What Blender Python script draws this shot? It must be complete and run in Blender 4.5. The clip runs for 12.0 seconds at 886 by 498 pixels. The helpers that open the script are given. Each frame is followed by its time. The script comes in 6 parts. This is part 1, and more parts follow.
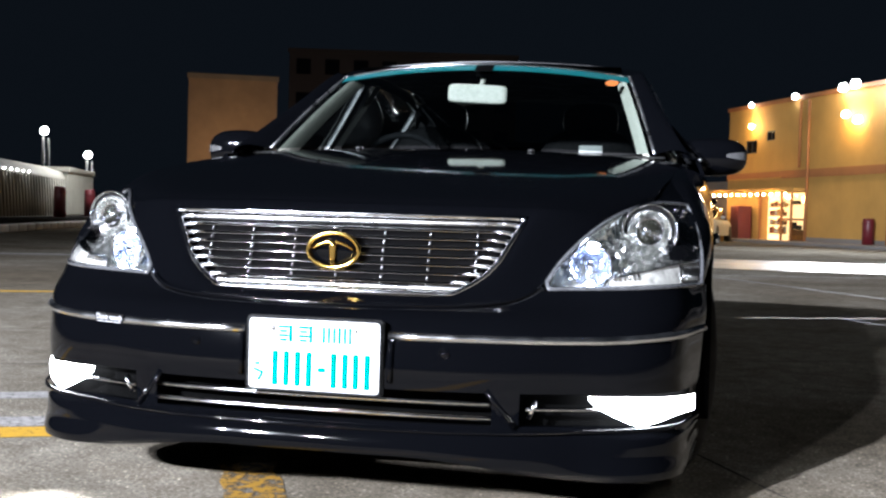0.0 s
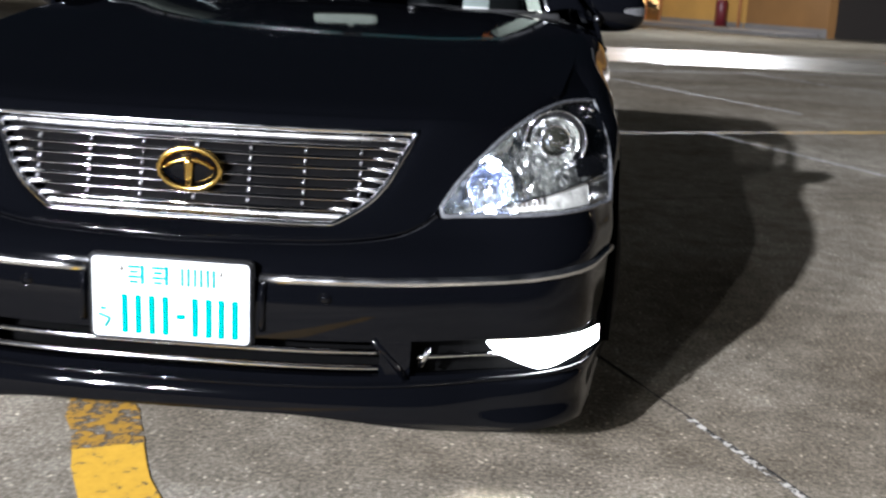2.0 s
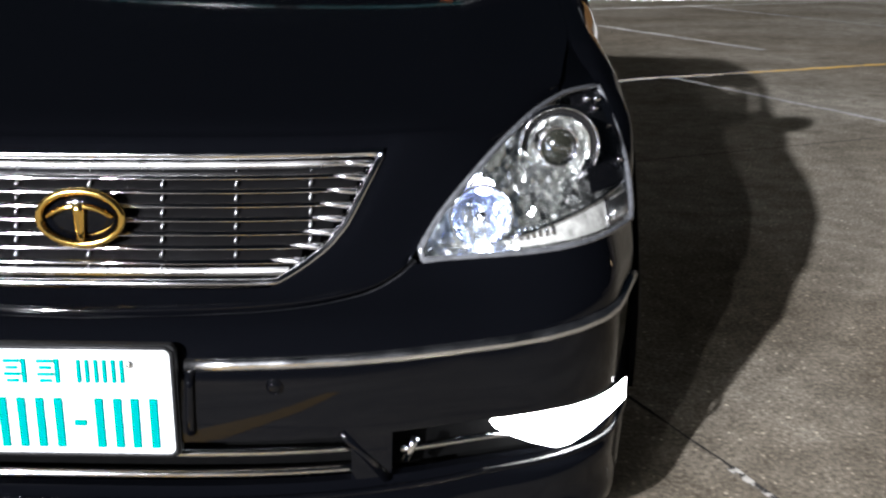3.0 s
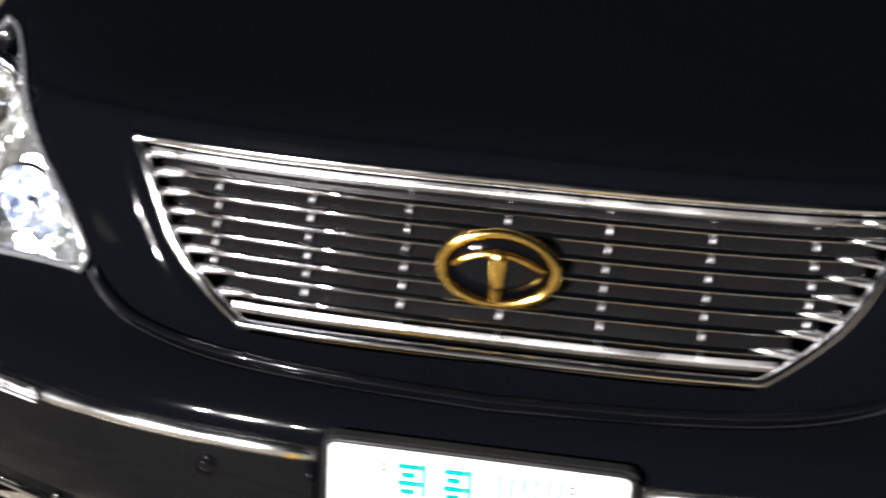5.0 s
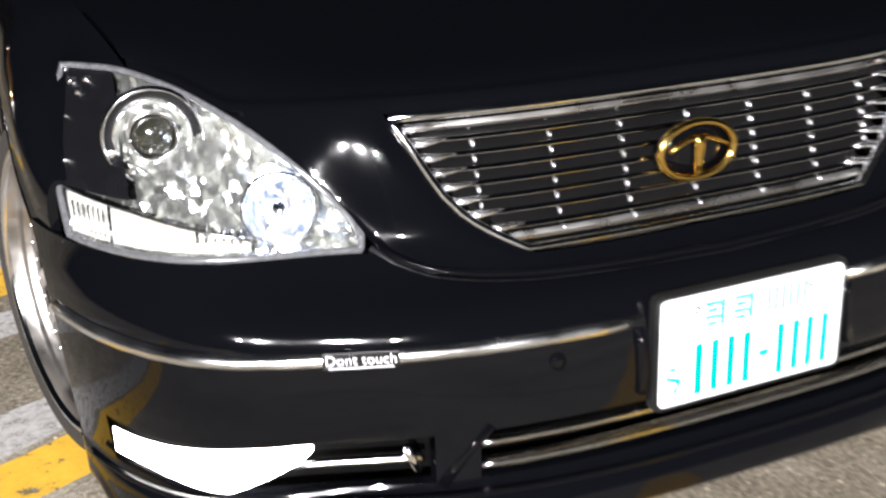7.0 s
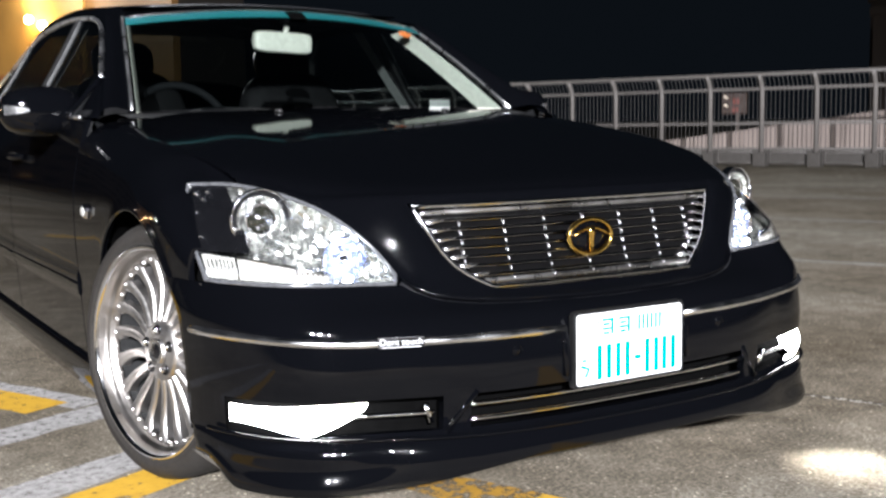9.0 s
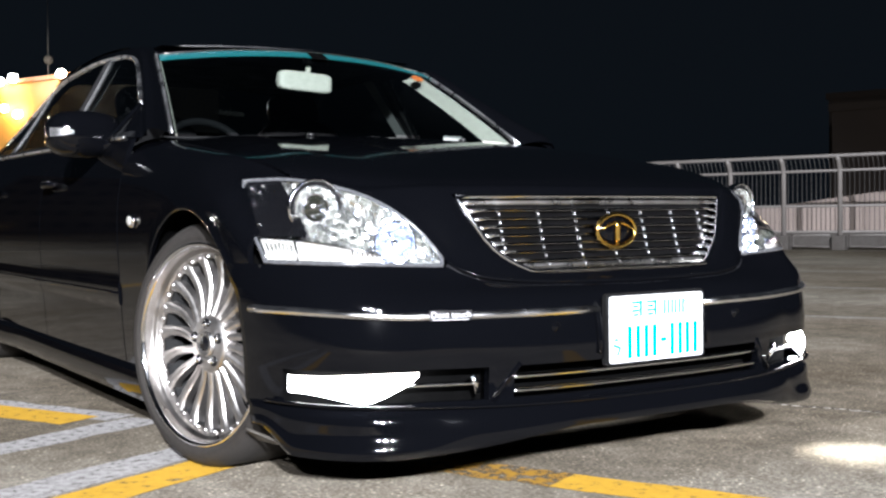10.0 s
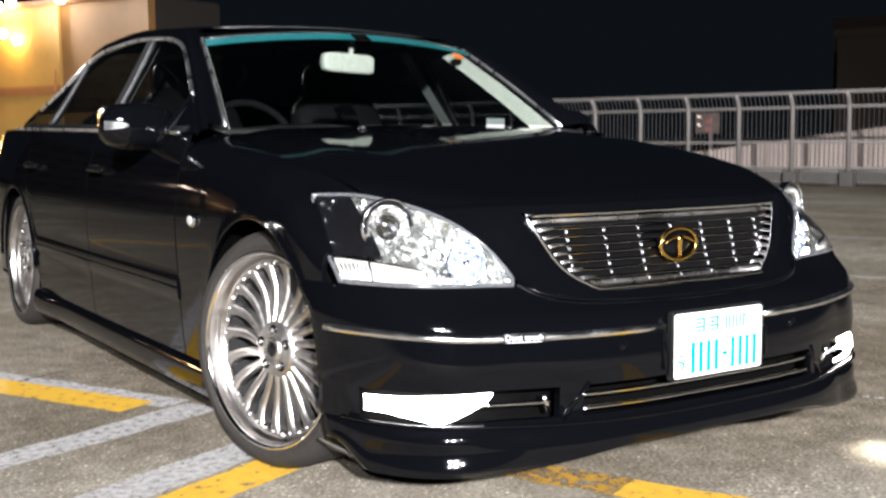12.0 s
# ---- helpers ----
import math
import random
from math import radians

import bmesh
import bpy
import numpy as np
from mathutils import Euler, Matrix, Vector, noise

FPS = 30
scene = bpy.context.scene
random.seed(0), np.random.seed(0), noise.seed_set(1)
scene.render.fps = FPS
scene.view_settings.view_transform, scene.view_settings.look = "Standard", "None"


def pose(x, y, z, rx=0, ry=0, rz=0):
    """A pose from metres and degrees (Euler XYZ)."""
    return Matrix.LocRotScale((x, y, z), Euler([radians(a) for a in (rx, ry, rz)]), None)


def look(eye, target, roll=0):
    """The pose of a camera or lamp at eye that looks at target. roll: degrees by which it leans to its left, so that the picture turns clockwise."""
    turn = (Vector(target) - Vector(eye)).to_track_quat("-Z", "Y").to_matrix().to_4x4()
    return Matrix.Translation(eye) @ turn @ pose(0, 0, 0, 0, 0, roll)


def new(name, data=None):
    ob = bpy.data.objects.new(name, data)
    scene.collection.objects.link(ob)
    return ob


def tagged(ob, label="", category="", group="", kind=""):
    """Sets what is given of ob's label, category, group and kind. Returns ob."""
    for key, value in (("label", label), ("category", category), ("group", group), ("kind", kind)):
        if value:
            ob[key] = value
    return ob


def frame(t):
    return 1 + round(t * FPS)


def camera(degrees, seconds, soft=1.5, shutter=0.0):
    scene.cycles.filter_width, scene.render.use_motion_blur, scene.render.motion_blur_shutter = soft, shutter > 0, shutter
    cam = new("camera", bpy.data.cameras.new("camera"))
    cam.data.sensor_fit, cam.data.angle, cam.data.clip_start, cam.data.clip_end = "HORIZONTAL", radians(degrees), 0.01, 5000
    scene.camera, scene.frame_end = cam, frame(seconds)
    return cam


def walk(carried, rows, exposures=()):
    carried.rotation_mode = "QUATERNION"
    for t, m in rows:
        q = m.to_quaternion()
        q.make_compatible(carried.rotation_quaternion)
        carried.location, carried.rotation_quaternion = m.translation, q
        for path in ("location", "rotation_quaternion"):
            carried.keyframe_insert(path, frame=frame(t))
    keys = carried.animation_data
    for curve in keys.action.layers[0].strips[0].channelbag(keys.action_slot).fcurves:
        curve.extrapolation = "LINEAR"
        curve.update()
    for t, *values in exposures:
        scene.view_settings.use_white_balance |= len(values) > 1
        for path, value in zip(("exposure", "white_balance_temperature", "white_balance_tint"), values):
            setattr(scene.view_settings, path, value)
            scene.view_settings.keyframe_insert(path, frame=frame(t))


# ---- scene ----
cam = camera(43.8, 12.0, soft=2.3, shutter=0.5)
PATH = [
    (0, (0.818, -2.372, 0.707), (0.387, -0.42, 0.647), 1.6),
    (0.5, (0.83, -2.351, 0.709), (0.436, -0.391, 0.646), 3.0),
    (1, (0.8, -2.271, 0.767), (0.47, -0.302, 0.635), 4.8),
    (1.2, (0.78, -2.237, 0.807), (0.472, -0.269, 0.631), 4.9),
    (1.5, (0.751, -2.17, 0.878), (0.481, -0.209, 0.589), 4.9),
    (2, (0.679, -2.006, 0.997), (0.53, -0.066, 0.535), 2.7),
    (2.5, (0.654, -1.729, 1.022), (0.578, 0.2, 0.5), -0.4),
    (2.7, (0.625, -1.607, 1.028), (0.566, 0.32, 0.496), -0.6),
    (4.3, (0.376, -1.018, 1.064), (0.237, 0.841, 0.341), 6.1),
    (4.5, (0.316, -0.988, 1.067), (0.123, 0.864, 0.338), 5.6),
    (5, (0.064, -0.979, 1.063), (-0.153, 0.877, 0.353), 3.7),
    (5.5, (-0.222, -0.973, 1.084), (-0.29, 0.888, 0.356), 2.8),
    (6, (-0.465, -0.879, 1.047), (-0.35, 0.967, 0.286), 0.7),
    (6.5, (-0.72, -0.93, 1.035), (-0.299, 0.879, 0.293), -0.8),
    (7, (-0.938, -1.129, 1.056), (-0.216, 0.599, 0.353), -2.4),
    (7.2, (-1.041, -1.268, 1.055), (-0.249, 0.452, 0.412), -2.2),
    (8.8, (-1.609, -1.853, 0.935), (-0.587, -0.16, 0.637), -1.3),
    (9, (-1.635, -1.904, 0.887), (-0.614, -0.199, 0.661), -0.9),
    (9.5, (-1.776, -1.958, 0.719), (-0.737, -0.251, 0.634), -0.9),
    (10, (-1.899, -1.988, 0.653), (-0.818, -0.305, 0.598), -0.7),
    (10.5, (-1.951, -1.968, 0.648), (-0.873, -0.284, 0.658), -0.5),
    (11, (-1.953, -1.96, 0.643), (-0.893, -0.264, 0.682), -0.8),
    (11.5, (-1.979, -1.954, 0.71), (-0.931, -0.251, 0.687), -1.0),
    (12, (-2.063, -1.926, 0.89), (-0.986, -0.253, 0.694), -0.5),
]
walk(cam, [(t, look(eye, target, roll)) for t, eye, target, roll in PATH],
     [(0, 0.22, 5700, 10), (1.5, 0.20, 5750, 10), (2.5, 0.07, 5950, 10), (4.5, 0.22, 6300, 10), (5.5, 0.24, 6700, 10), (6.5, 0.26, 6600, 10), (7.2, 0.28, 6350, 10), (9, 0.14, 6100, 10), (10.5, 0.29, 5950, 10), (12, 0.32, 6250, 10)])

# ---- world, lamps, exposure ----
FLOOD = Vector((-10.6, -21.6, 8.6))
world = bpy.data.worlds.new("night")
scene.world = world
world.use_nodes = True
wn = world.node_tree.nodes
wn["Background"].inputs[0].default_value = (0.0034, 0.0046, 0.0062, 1)
wn["Background"].inputs[1].default_value = 1.0
scene.view_settings.exposure = 0.0


def lamp(name, kind, at, energy, colour, size=0.1, aim=None, cone=120, blend=1.0):
    data = bpy.data.lights.new(name, kind)
    data.energy, data.color = energy, colour
    data.shadow_soft_size = size
    if kind == "SPOT":
        data.spot_size, data.spot_blend = radians(cone), blend
    ob = new(name, data)
    ob.matrix_world = look(at, aim) if aim else pose(*at)
    return ob


# the car park's flood lights behind the camera
lamp("flood_light", "SPOT", FLOOD + Vector((-2.3, 1.15, 0)), 30000, (1.0, 0.975, 0.985), 0.22, (-0.4, 0.6, 0), 54)
lamp("flood_light", "SPOT", FLOOD + Vector((0.1, -0.05, 0)), 142000, (1.0, 0.975, 0.985), 0.22, (-0.4, 0.6, 0), 54)
lamp("flood_light", "SPOT", FLOOD + Vector((2.6, -1.3, 0)), 12000, (1.0, 0.98, 0.95), 0.16, (3, 2, 0), 110)
# fog lamps of the car
for sx in (-1, 1):
    lamp("fog_light", "SPOT", (sx * 0.69, 0.05, 0.27), 42, (1.0, 0.95, 0.86), 0.03, (sx * 0.66, -0.07, 0.0), 66)
# lamps on the shop wall
WALL0, WALLD, WALLN = Vector((2.5, 47.6, 0)), Vector((0.422, -0.906, 0)), Vector((-0.906, -0.422, 0))


def on_wall(s, out, z):
    return WALL0 + WALLD * s + WALLN * out + Vector((0, 0, z))


for s, z, e in ((2.33, 4.8, 95), (9.6, 4.65, 140)):
    lamp("wall_light", "POINT", on_wall(s, 0.45, z), e, (1.0, 0.62, 0.2), 0.12)
for s in (9.4, 12.27):
    lamp("roof_light", "POINT", on_wall(s, 0.7, 5.85), 150, (1.0, 0.84, 0.62), 0.2)
for s in (8.95, 12.27):
    lamp("roof_flood", "SPOT", on_wall(s, 0.6, 5.78), 11000, (1.0, 0.97, 0.92), 0.2, (2, 0, 0), 100)
for s in (0.3, 2.4, 4.6):
    lamp("entrance_light", "POINT", on_wall(s, 0.9, 1.75), 70, (1.0, 0.5, 0.14), 0.15)
# lamps on the stands behind the shed
for at, e in (((-20.6, 35.5, 4.2), 1100), ((-24.6, 41.6, 4.0), 700)):
    lamp("stand_light", "POINT", at, e, (1.0, 0.93, 0.84), 0.15)


# ---- materials ----
def node_material(name):
    m = bpy.data.materials.new(name)
    m.use_nodes = True
    t = m.node_tree
    return m, t.nodes, t.links, t.nodes["Principled BSDF"]


def noise_node(n, l, scale, detail=4, rough=0.55, vec=None):
    x = n.new("ShaderNodeTexNoise")
    x.inputs["Scale"].default_value, x.inputs["Detail"].default_value, x.inputs["Roughness"].default_value = scale, detail, rough
    if vec:
        l.new(vec, x.inputs["Vector"])
    return x


def ramp_node(n, l, source, stops):
    r = n.new("ShaderNodeValToRGB")
    r.color_ramp.elements[0].position, r.color_ramp.elements[0].color = stops[0][0], (*stops[0][1], 1)
    r.color_ramp.elements[1].position, r.color_ramp.elements[1].color = stops[-1][0], (*stops[-1][1], 1)
    for p, c in stops[1:-1]:
        e = r.color_ramp.elements.new(p)
        e.color = (*c, 1)
    l.new(source, r.inputs[0])
    return r


def bump_node(n, l, height, strength, distance, b):
    x = n.new("ShaderNodeBump")
    x.inputs["Strength"].default_value, x.inputs["Distance"].default_value = strength, distance
    l.new(height, x.inputs["Height"])
    l.new(x.outputs[0], b.inputs["Normal"])
    return x


def g3(v):
    return (v, v, v)


def plain(name, colour, rough=0.5, metal=0.0, grain=30, vary=0.15, bump=0.0, coat=0.0):
    """A surface with a slight two-scale variation of tone and gloss."""
    m, n, l, b = node_material(name)
    tc = n.new("ShaderNodeTexCoord")
    a = noise_node(n, l, grain, 6, 0.6, tc.outputs["Object"])
    c = ramp_node(n, l, a.outputs[0], [(0.3, tuple(v * (1 - vary) for v in colour)), (0.7, tuple(min(1, v * (1 + vary)) for v in colour))])
    l.new(c.outputs[0], b.inputs["Base Color"])
    w = noise_node(n, l, grain * 0.2, 3, 0.5, tc.outputs["Object"])
    r = ramp_node(n, l, w.outputs[0], [(0.3, g3(max(0.01, rough * 0.8))), (0.7, g3(min(1, rough * 1.25)))])
    l.new(r.outputs[0], b.inputs["Roughness"])
    b.inputs["Metallic"].default_value = metal
    b.inputs["Coat Weight"].default_value = coat
    b.inputs["Coat Roughness"].default_value = 0.03
    if bump:
        bump_node(n, l, a.outputs[0], bump, 0.004, b)
    return m


def glow(name, colour, strength):
    m, n, l, b = node_material(name)
    b.inputs["Base Color"].default_value = (*colour, 1)
    b.inputs["Emission Color"].default_value = (*colour, 1)
    b.inputs["Emission Strength"].default_value = strength
    return m


def pane(name, tint, gloss=1.0, ior=1.5):
    """Thin glass: what is behind shows through the tint, and the face mirrors by Fresnel."""
    m, n, l, b = node_material(name)
    n.remove(b)
    out = n["Material Output"]
    tr, gl, lw, po, ma, mx = (n.new("ShaderNode" + k) for k in ("BsdfTransparent", "BsdfGlossy", "LayerWeight", "Math", "Math", "MixShader"))
    tr.inputs[0].default_value = (*tint, 1)
    gl.inputs[0].default_value, gl.inputs["Roughness"].default_value = (gloss, gloss, gloss, 1), 0.01
    lw.inputs[0].default_value = 0.5
    po.operation, ma.operation = "POWER", "MULTIPLY_ADD"
    f0 = ((ior - 1) / (ior + 1)) ** 2
    po.inputs[1].default_value, ma.inputs[1].default_value, ma.inputs[2].default_value = 5.0, 1 - f0, f0
    l.new(lw.outputs["Facing"], po.inputs[0]), l.new(po.outputs[0], ma.inputs[0])
    l.new(ma.outputs[0], mx.inputs[0]), l.new(tr.outputs[0], mx.inputs[1]), l.new(gl.outputs[0], mx.inputs[2])
    l.new(mx.outputs[0], out.inputs[0])
    return m


def paint_material():
    m, n, l, b = node_material("black_paint")
    tc = n.new("ShaderNodeTexCoord")
    dust = noise_node(n, l, 900, 3, 0.7, tc.outputs["Object"])
    c = ramp_node(n, l, dust.outputs[0], [(0.55, (0.0009, 0.0010, 0.0014)), (0.82, (0.0032, 0.0033, 0.0038))])
    l.new(c.outputs[0], b.inputs["Base Color"])
    film = noise_node(n, l, 3.5, 5, 0.6, tc.outputs["Object"])
    r = ramp_node(n, l, film.outputs[0], [(0.35, g3(0.35)), (0.7, g3(0.55))])
    l.new(r.outputs[0], b.inputs["Roughness"])
    b.inputs["Coat Weight"].default_value, b.inputs["Coat Roughness"].default_value = 1.0, 0.05
    b.inputs["Coat IOR"].default_value = 1.36
    b.inputs["Specular IOR Level"].default_value = 0.0
    peel = noise_node(n, l, 260, 2, 0.5, tc.outputs["Object"])
    bump_node(n, l, peel.outputs[0], 0.05, 0.0006, b)
    return m


def facet_material(name, colour, scale, spread, rough):
    """Cut chrome reflector: flat facets, each tipped its own way."""
    m, n, l, b = node_material(name)
    tc, geo, v = n.new("ShaderNodeTexCoord"), n.new("ShaderNodeNewGeometry"), n.new("ShaderNodeTexVoronoi")
    v.inputs["Scale"].default_value = scale
    v.distance = "CHEBYCHEV"
    mp = n.new("ShaderNodeMapping")
    mp.inputs["Rotation"].default_value = (0, radians(28), 0)
    mp.inputs["Scale"].default_value = (1.5, 1.0, 0.75)
    l.new(tc.outputs["Object"], mp.inputs["Vector"]), l.new(mp.outputs[0], v.inputs["Vector"])
    ops = []
    for op in ("SUBTRACT", "SCALE", "ADD", "NORMALIZE"):
        x = n.new("ShaderNodeVectorMath")
        x.operation = op
        ops.append(x)
    l.new(v.outputs["Color"], ops[0].inputs[0])
    ops[0].inputs[1].default_value = (0.5, 0.5, 0.5)
    l.new(ops[0].outputs[0], ops[1].inputs[0])
    ops[1].inputs["Scale"].default_value = spread
    l.new(ops[1].outputs[0], ops[2].inputs[0]), l.new(geo.outputs["Normal"], ops[2].inputs[1])
    l.new(ops[2].outputs[0], ops[3].inputs[0]), l.new(ops[3].outputs[0], b.inputs["Normal"])
    b.inputs["Base Color"].default_value = (*colour, 1)
    b.inputs["Metallic"].default_value, b.inputs["Roughness"].default_value = 0.968, rough
    return m


def ground_material():
    m, n, l, b = node_material("worn_asphalt")
    tc = n.new("ShaderNodeTexCoord")
    p = tc.outputs["Object"]
    mottle = noise_node(n, l, 9, 9, 0.66, p)
    speck = noise_node(n, l, 85, 5, 0.78, p)
    patch = noise_node(n, l, 0.9, 6, 0.62, p)
    stain = noise_node(n, l, 0.2, 4, 0.55, p)
    c1 = ramp_node(n, l, mottle.outputs[0], [(0.30, (0.118, 0.110, 0.096)), (0.52, (0.176, 0.166, 0.148)), (0.72, (0.232, 0.222, 0.202))])
    c2 = ramp_node(n, l, patch.outputs[0], [(0.35, (0.66, 0.64, 0.60)), (0.65, (1.06, 1.05, 1.03))])
    c3 = ramp_node(n, l, stain.outputs[0], [(0.36, (0.66, 0.60, 0.52)), (0.48, (0.92, 0.88, 0.82)), (0.62, (1.06, 1.04, 1.0))])
    c4 = ramp_node(n, l, speck.outputs[0], [(0.34, (0.38, 0.37, 0.35)), (0.49, (0.88, 0.88, 0.87)), (0.60, (1.35, 1.34, 1.32)), (0.70, (2.7, 2.7, 2.6))])
    chips = n.new("ShaderNodeTexVoronoi")
    chips.inputs["Scale"].default_value, chips.inputs["Randomness"].default_value = 34, 1.0
    l.new(p, chips.inputs["Vector"])
    c5 = ramp_node(n, l, chips.outputs["Distance"], [(0.08, (2.6, 2.6, 2.55)), (0.18, (1, 1, 1))])
    last = c1
    for c in (c2, c3, c4, c5):
        x = n.new("ShaderNodeMixRGB")
        x.blend_type = "MULTIPLY"
        x.inputs[0].default_value = 1
        l.new(last.outputs[0], x.inputs[1]), l.new(c.outputs[0], x.inputs[2])
        last = x
    l.new(last.outputs[0], b.inputs["Base Color"])
    r = ramp_node(n, l, patch.outputs[0], [(0.35, g3(0.50)), (0.65, g3(0.75))])
    l.new(r.outputs[0], b.inputs["Roughness"])
    b.inputs["Specular IOR Level"].default_value = 0.0
    bump_node(n, l, speck.outputs[0], 0.42, 0.005, b)
    return m


def line_material(name, colour, worn):
    """Road paint that has flaked off in spots: the paint's colour over the grey beneath."""
    m, n, l, b = node_material(name)
    tc = n.new("ShaderNodeTexCoord")
    a = noise_node(n, l, 26, 7, 0.7, tc.outputs["Object"])
    c = ramp_node(n, l, a.outputs[0], [(worn, (0.06, 0.055, 0.05)), (worn + 0.08, tuple(v * 0.8 for v in colour)), (0.75, colour)])
    l.new(c.outputs[0], b.inputs["Base Color"])
    b.inputs["Roughness"].default_value = 0.7
    b.inputs["Specular IOR Level"].default_value = 0.05
    gone = ramp_node(n, l, a.outputs[0], [(worn - 0.04, g3(0)), (worn + 0.05, g3(1))])
    l.new(gone.outputs[0], b.inputs["Alpha"])
    bump_node(n, l, a.outputs[0], 0.35, 0.004, b)
    return m


def wall_material(name, colour, scale=0.9):
    m, n, l, b = node_material(name)
    tc = n.new("ShaderNodeTexCoord")
    a = noise_node(n, l, scale, 6, 0.6, tc.outputs["Object"])
    f = noise_node(n, l, 40, 4, 0.6, tc.outputs["Object"])
    c = ramp_node(n, l, a.outputs[0], [(0.3, tuple(v * 0.78 for v in colour)), (0.7, colour)])
    l.new(c.outputs[0], b.inputs["Base Color"])
    b.inputs["Roughness"].default_value = 0.8
    bump_node(n, l, f.outputs[0], 0.3, 0.01, b)
    return m


def chrome_material(name, colour, rough):
    m, n, l, b = node_material(name)
    tc = n.new("ShaderNodeTexCoord")
    a = noise_node(n, l, 14, 4, 0.6, tc.outputs["Object"])
    r = ramp_node(n, l, a.outputs[0], [(0.3, g3(rough * 0.7)), (0.7, g3(rough * 1.4))])
    l.new(r.outputs[0], b.inputs["Roughness"])
    b.inputs["Base Color"].default_value, b.inputs["Metallic"].default_value = (*colour, 1), 1.0
    return m


PAINT = paint_material()
CHROME = chrome_material("chrome", (0.80, 0.80, 0.82), 0.09)
SATIN = chrome_material("brushed_alloy", (0.55, 0.54, 0.53), 0.27)
ALLOY = chrome_material("satin_wheel_alloy", (0.44, 0.42, 0.40), 0.38)
STRIP = chrome_material("satin_strip", (0.80, 0.80, 0.80), 0.2)
BRIGHT = chrome_material("bright_trim", (0.84, 0.84, 0.84), 0.30)
CLIP = chrome_material("grille_clip_metal", (0.42, 0.42, 0.43), 0.34)
SLATFACE = plain("grille_bar_face", (0.0026, 0.0025, 0.0026), 0.35, grain=60)
RIMLIP = chrome_material("worn_rim_lip", (0.25, 0.235, 0.22), 0.34)
EDGE = plain("satin_black_edge", (0.008, 0.008, 0.009), 0.38, grain=60)
SLATFACE.node_tree.nodes["Principled BSDF"].inputs["Specular IOR Level"].default_value = 0.14
LENSRIM = plain("clear_lens_edge", (0.050, 0.051, 0.054), 0.18, grain=80, vary=0.3, coat=1.0)
CAP = chrome_material("bar_end_chrome", (0.86, 0.86, 0.87), 0.22)
SLAT = chrome_material("grille_chrome", (0.66, 0.65, 0.66), 0.035)
GOLD = chrome_material("gold_plating", (0.78, 0.52, 0.14), 0.12)
FACET = facet_material("cut_reflector", (0.78, 0.79, 0.75), 75, 1.05, 0.2)
FACETBLUE = facet_material("blue_tinted_reflector", (0.60, 0.67, 0.90), 80, 1.05, 0.2)
RIBBED = plain("ribbed_lens", (0.26, 0.255, 0.235), 0.22, grain=45, vary=0.45, bump=0.5, coat=1.0)
INDICATOR = plain("clear_indicator", (0.05, 0.05, 0.05), 0.2, grain=120, vary=0.3, bump=0.4, coat=1.0)
RUBBER = plain("tyre_rubber", (0.012, 0.0105, 0.009), 0.7, grain=60, bump=0.2)
RUBBER.node_tree.nodes["Principled BSDF"].inputs["Specular IOR Level"].default_value = 0.22
RUBBERLIP = plain("matt_rubber", (0.0014, 0.0014, 0.0014), 0.9, grain=60)
RUBBERLIP.node_tree.nodes["Principled BSDF"].inputs["Specular IOR Level"].default_value = 0.0
LINER = plain("grey_lip_liner", (0.055, 0.050, 0.042), 0.5, grain=60, bump=0.1)
PLATEFRAME = plain("plate_frame_black", (0.005, 0.005, 0.005), 0.5, grain=80)
PLATEFRAME.node_tree.nodes["Principled BSDF"].inputs["Specular IOR Level"].default_value = 0.12
PLASTIC = plain("black_plastic", (0.012, 0.012, 0.012), 0.45, grain=80, bump=0.1)
# near-black without gloss; also stands for the shade behind openings
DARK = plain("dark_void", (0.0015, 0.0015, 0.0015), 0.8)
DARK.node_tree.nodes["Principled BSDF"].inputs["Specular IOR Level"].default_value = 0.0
SMOKE = plain("dark_bezel", (0.0025, 0.0025, 0.003), 0.25)
CLOTH = plain("seat_leather", (0.0035, 0.0035, 0.0036), 0.5, grain=50, bump=0.15)
TRIM = plain("pale_pillar_trim", (0.35, 0.347, 0.295), 0.6, grain=90)
DOORTRIM = plain("grey_door_trim", (0.15, 0.155, 0.145), 0.6, grain=90)
DASH = plain("dashboard_skin", (0.004, 0.0042, 0.0045), 0.7, grain=120, bump=0.2)
PLATEWHITE = plain("plate_white", (0.48, 0.49, 0.485), 0.45, grain=200, vary=0.03)
PLATETEAL = plain("plate_green", (0.0, 0.115, 0.110), 0.5, grain=200, vary=0.05)
PLATETEAL.node_tree.nodes["Principled BSDF"].inputs["Specular IOR Level"].default_value = 0.0
for soft in (CLOTH, DASH):
    soft.node_tree.nodes["Principled BSDF"].inputs["Specular IOR Level"].default_value = 0.03
def tinted_band():
    m, n, l, b = node_material("tinted_shade_band")
    b.inputs["Base Color"].default_value, b.inputs["Roughness"].default_value = (0.002, 0.060, 0.064, 1), 0.45
    b.inputs["Alpha"].default_value = 0.75
    return m


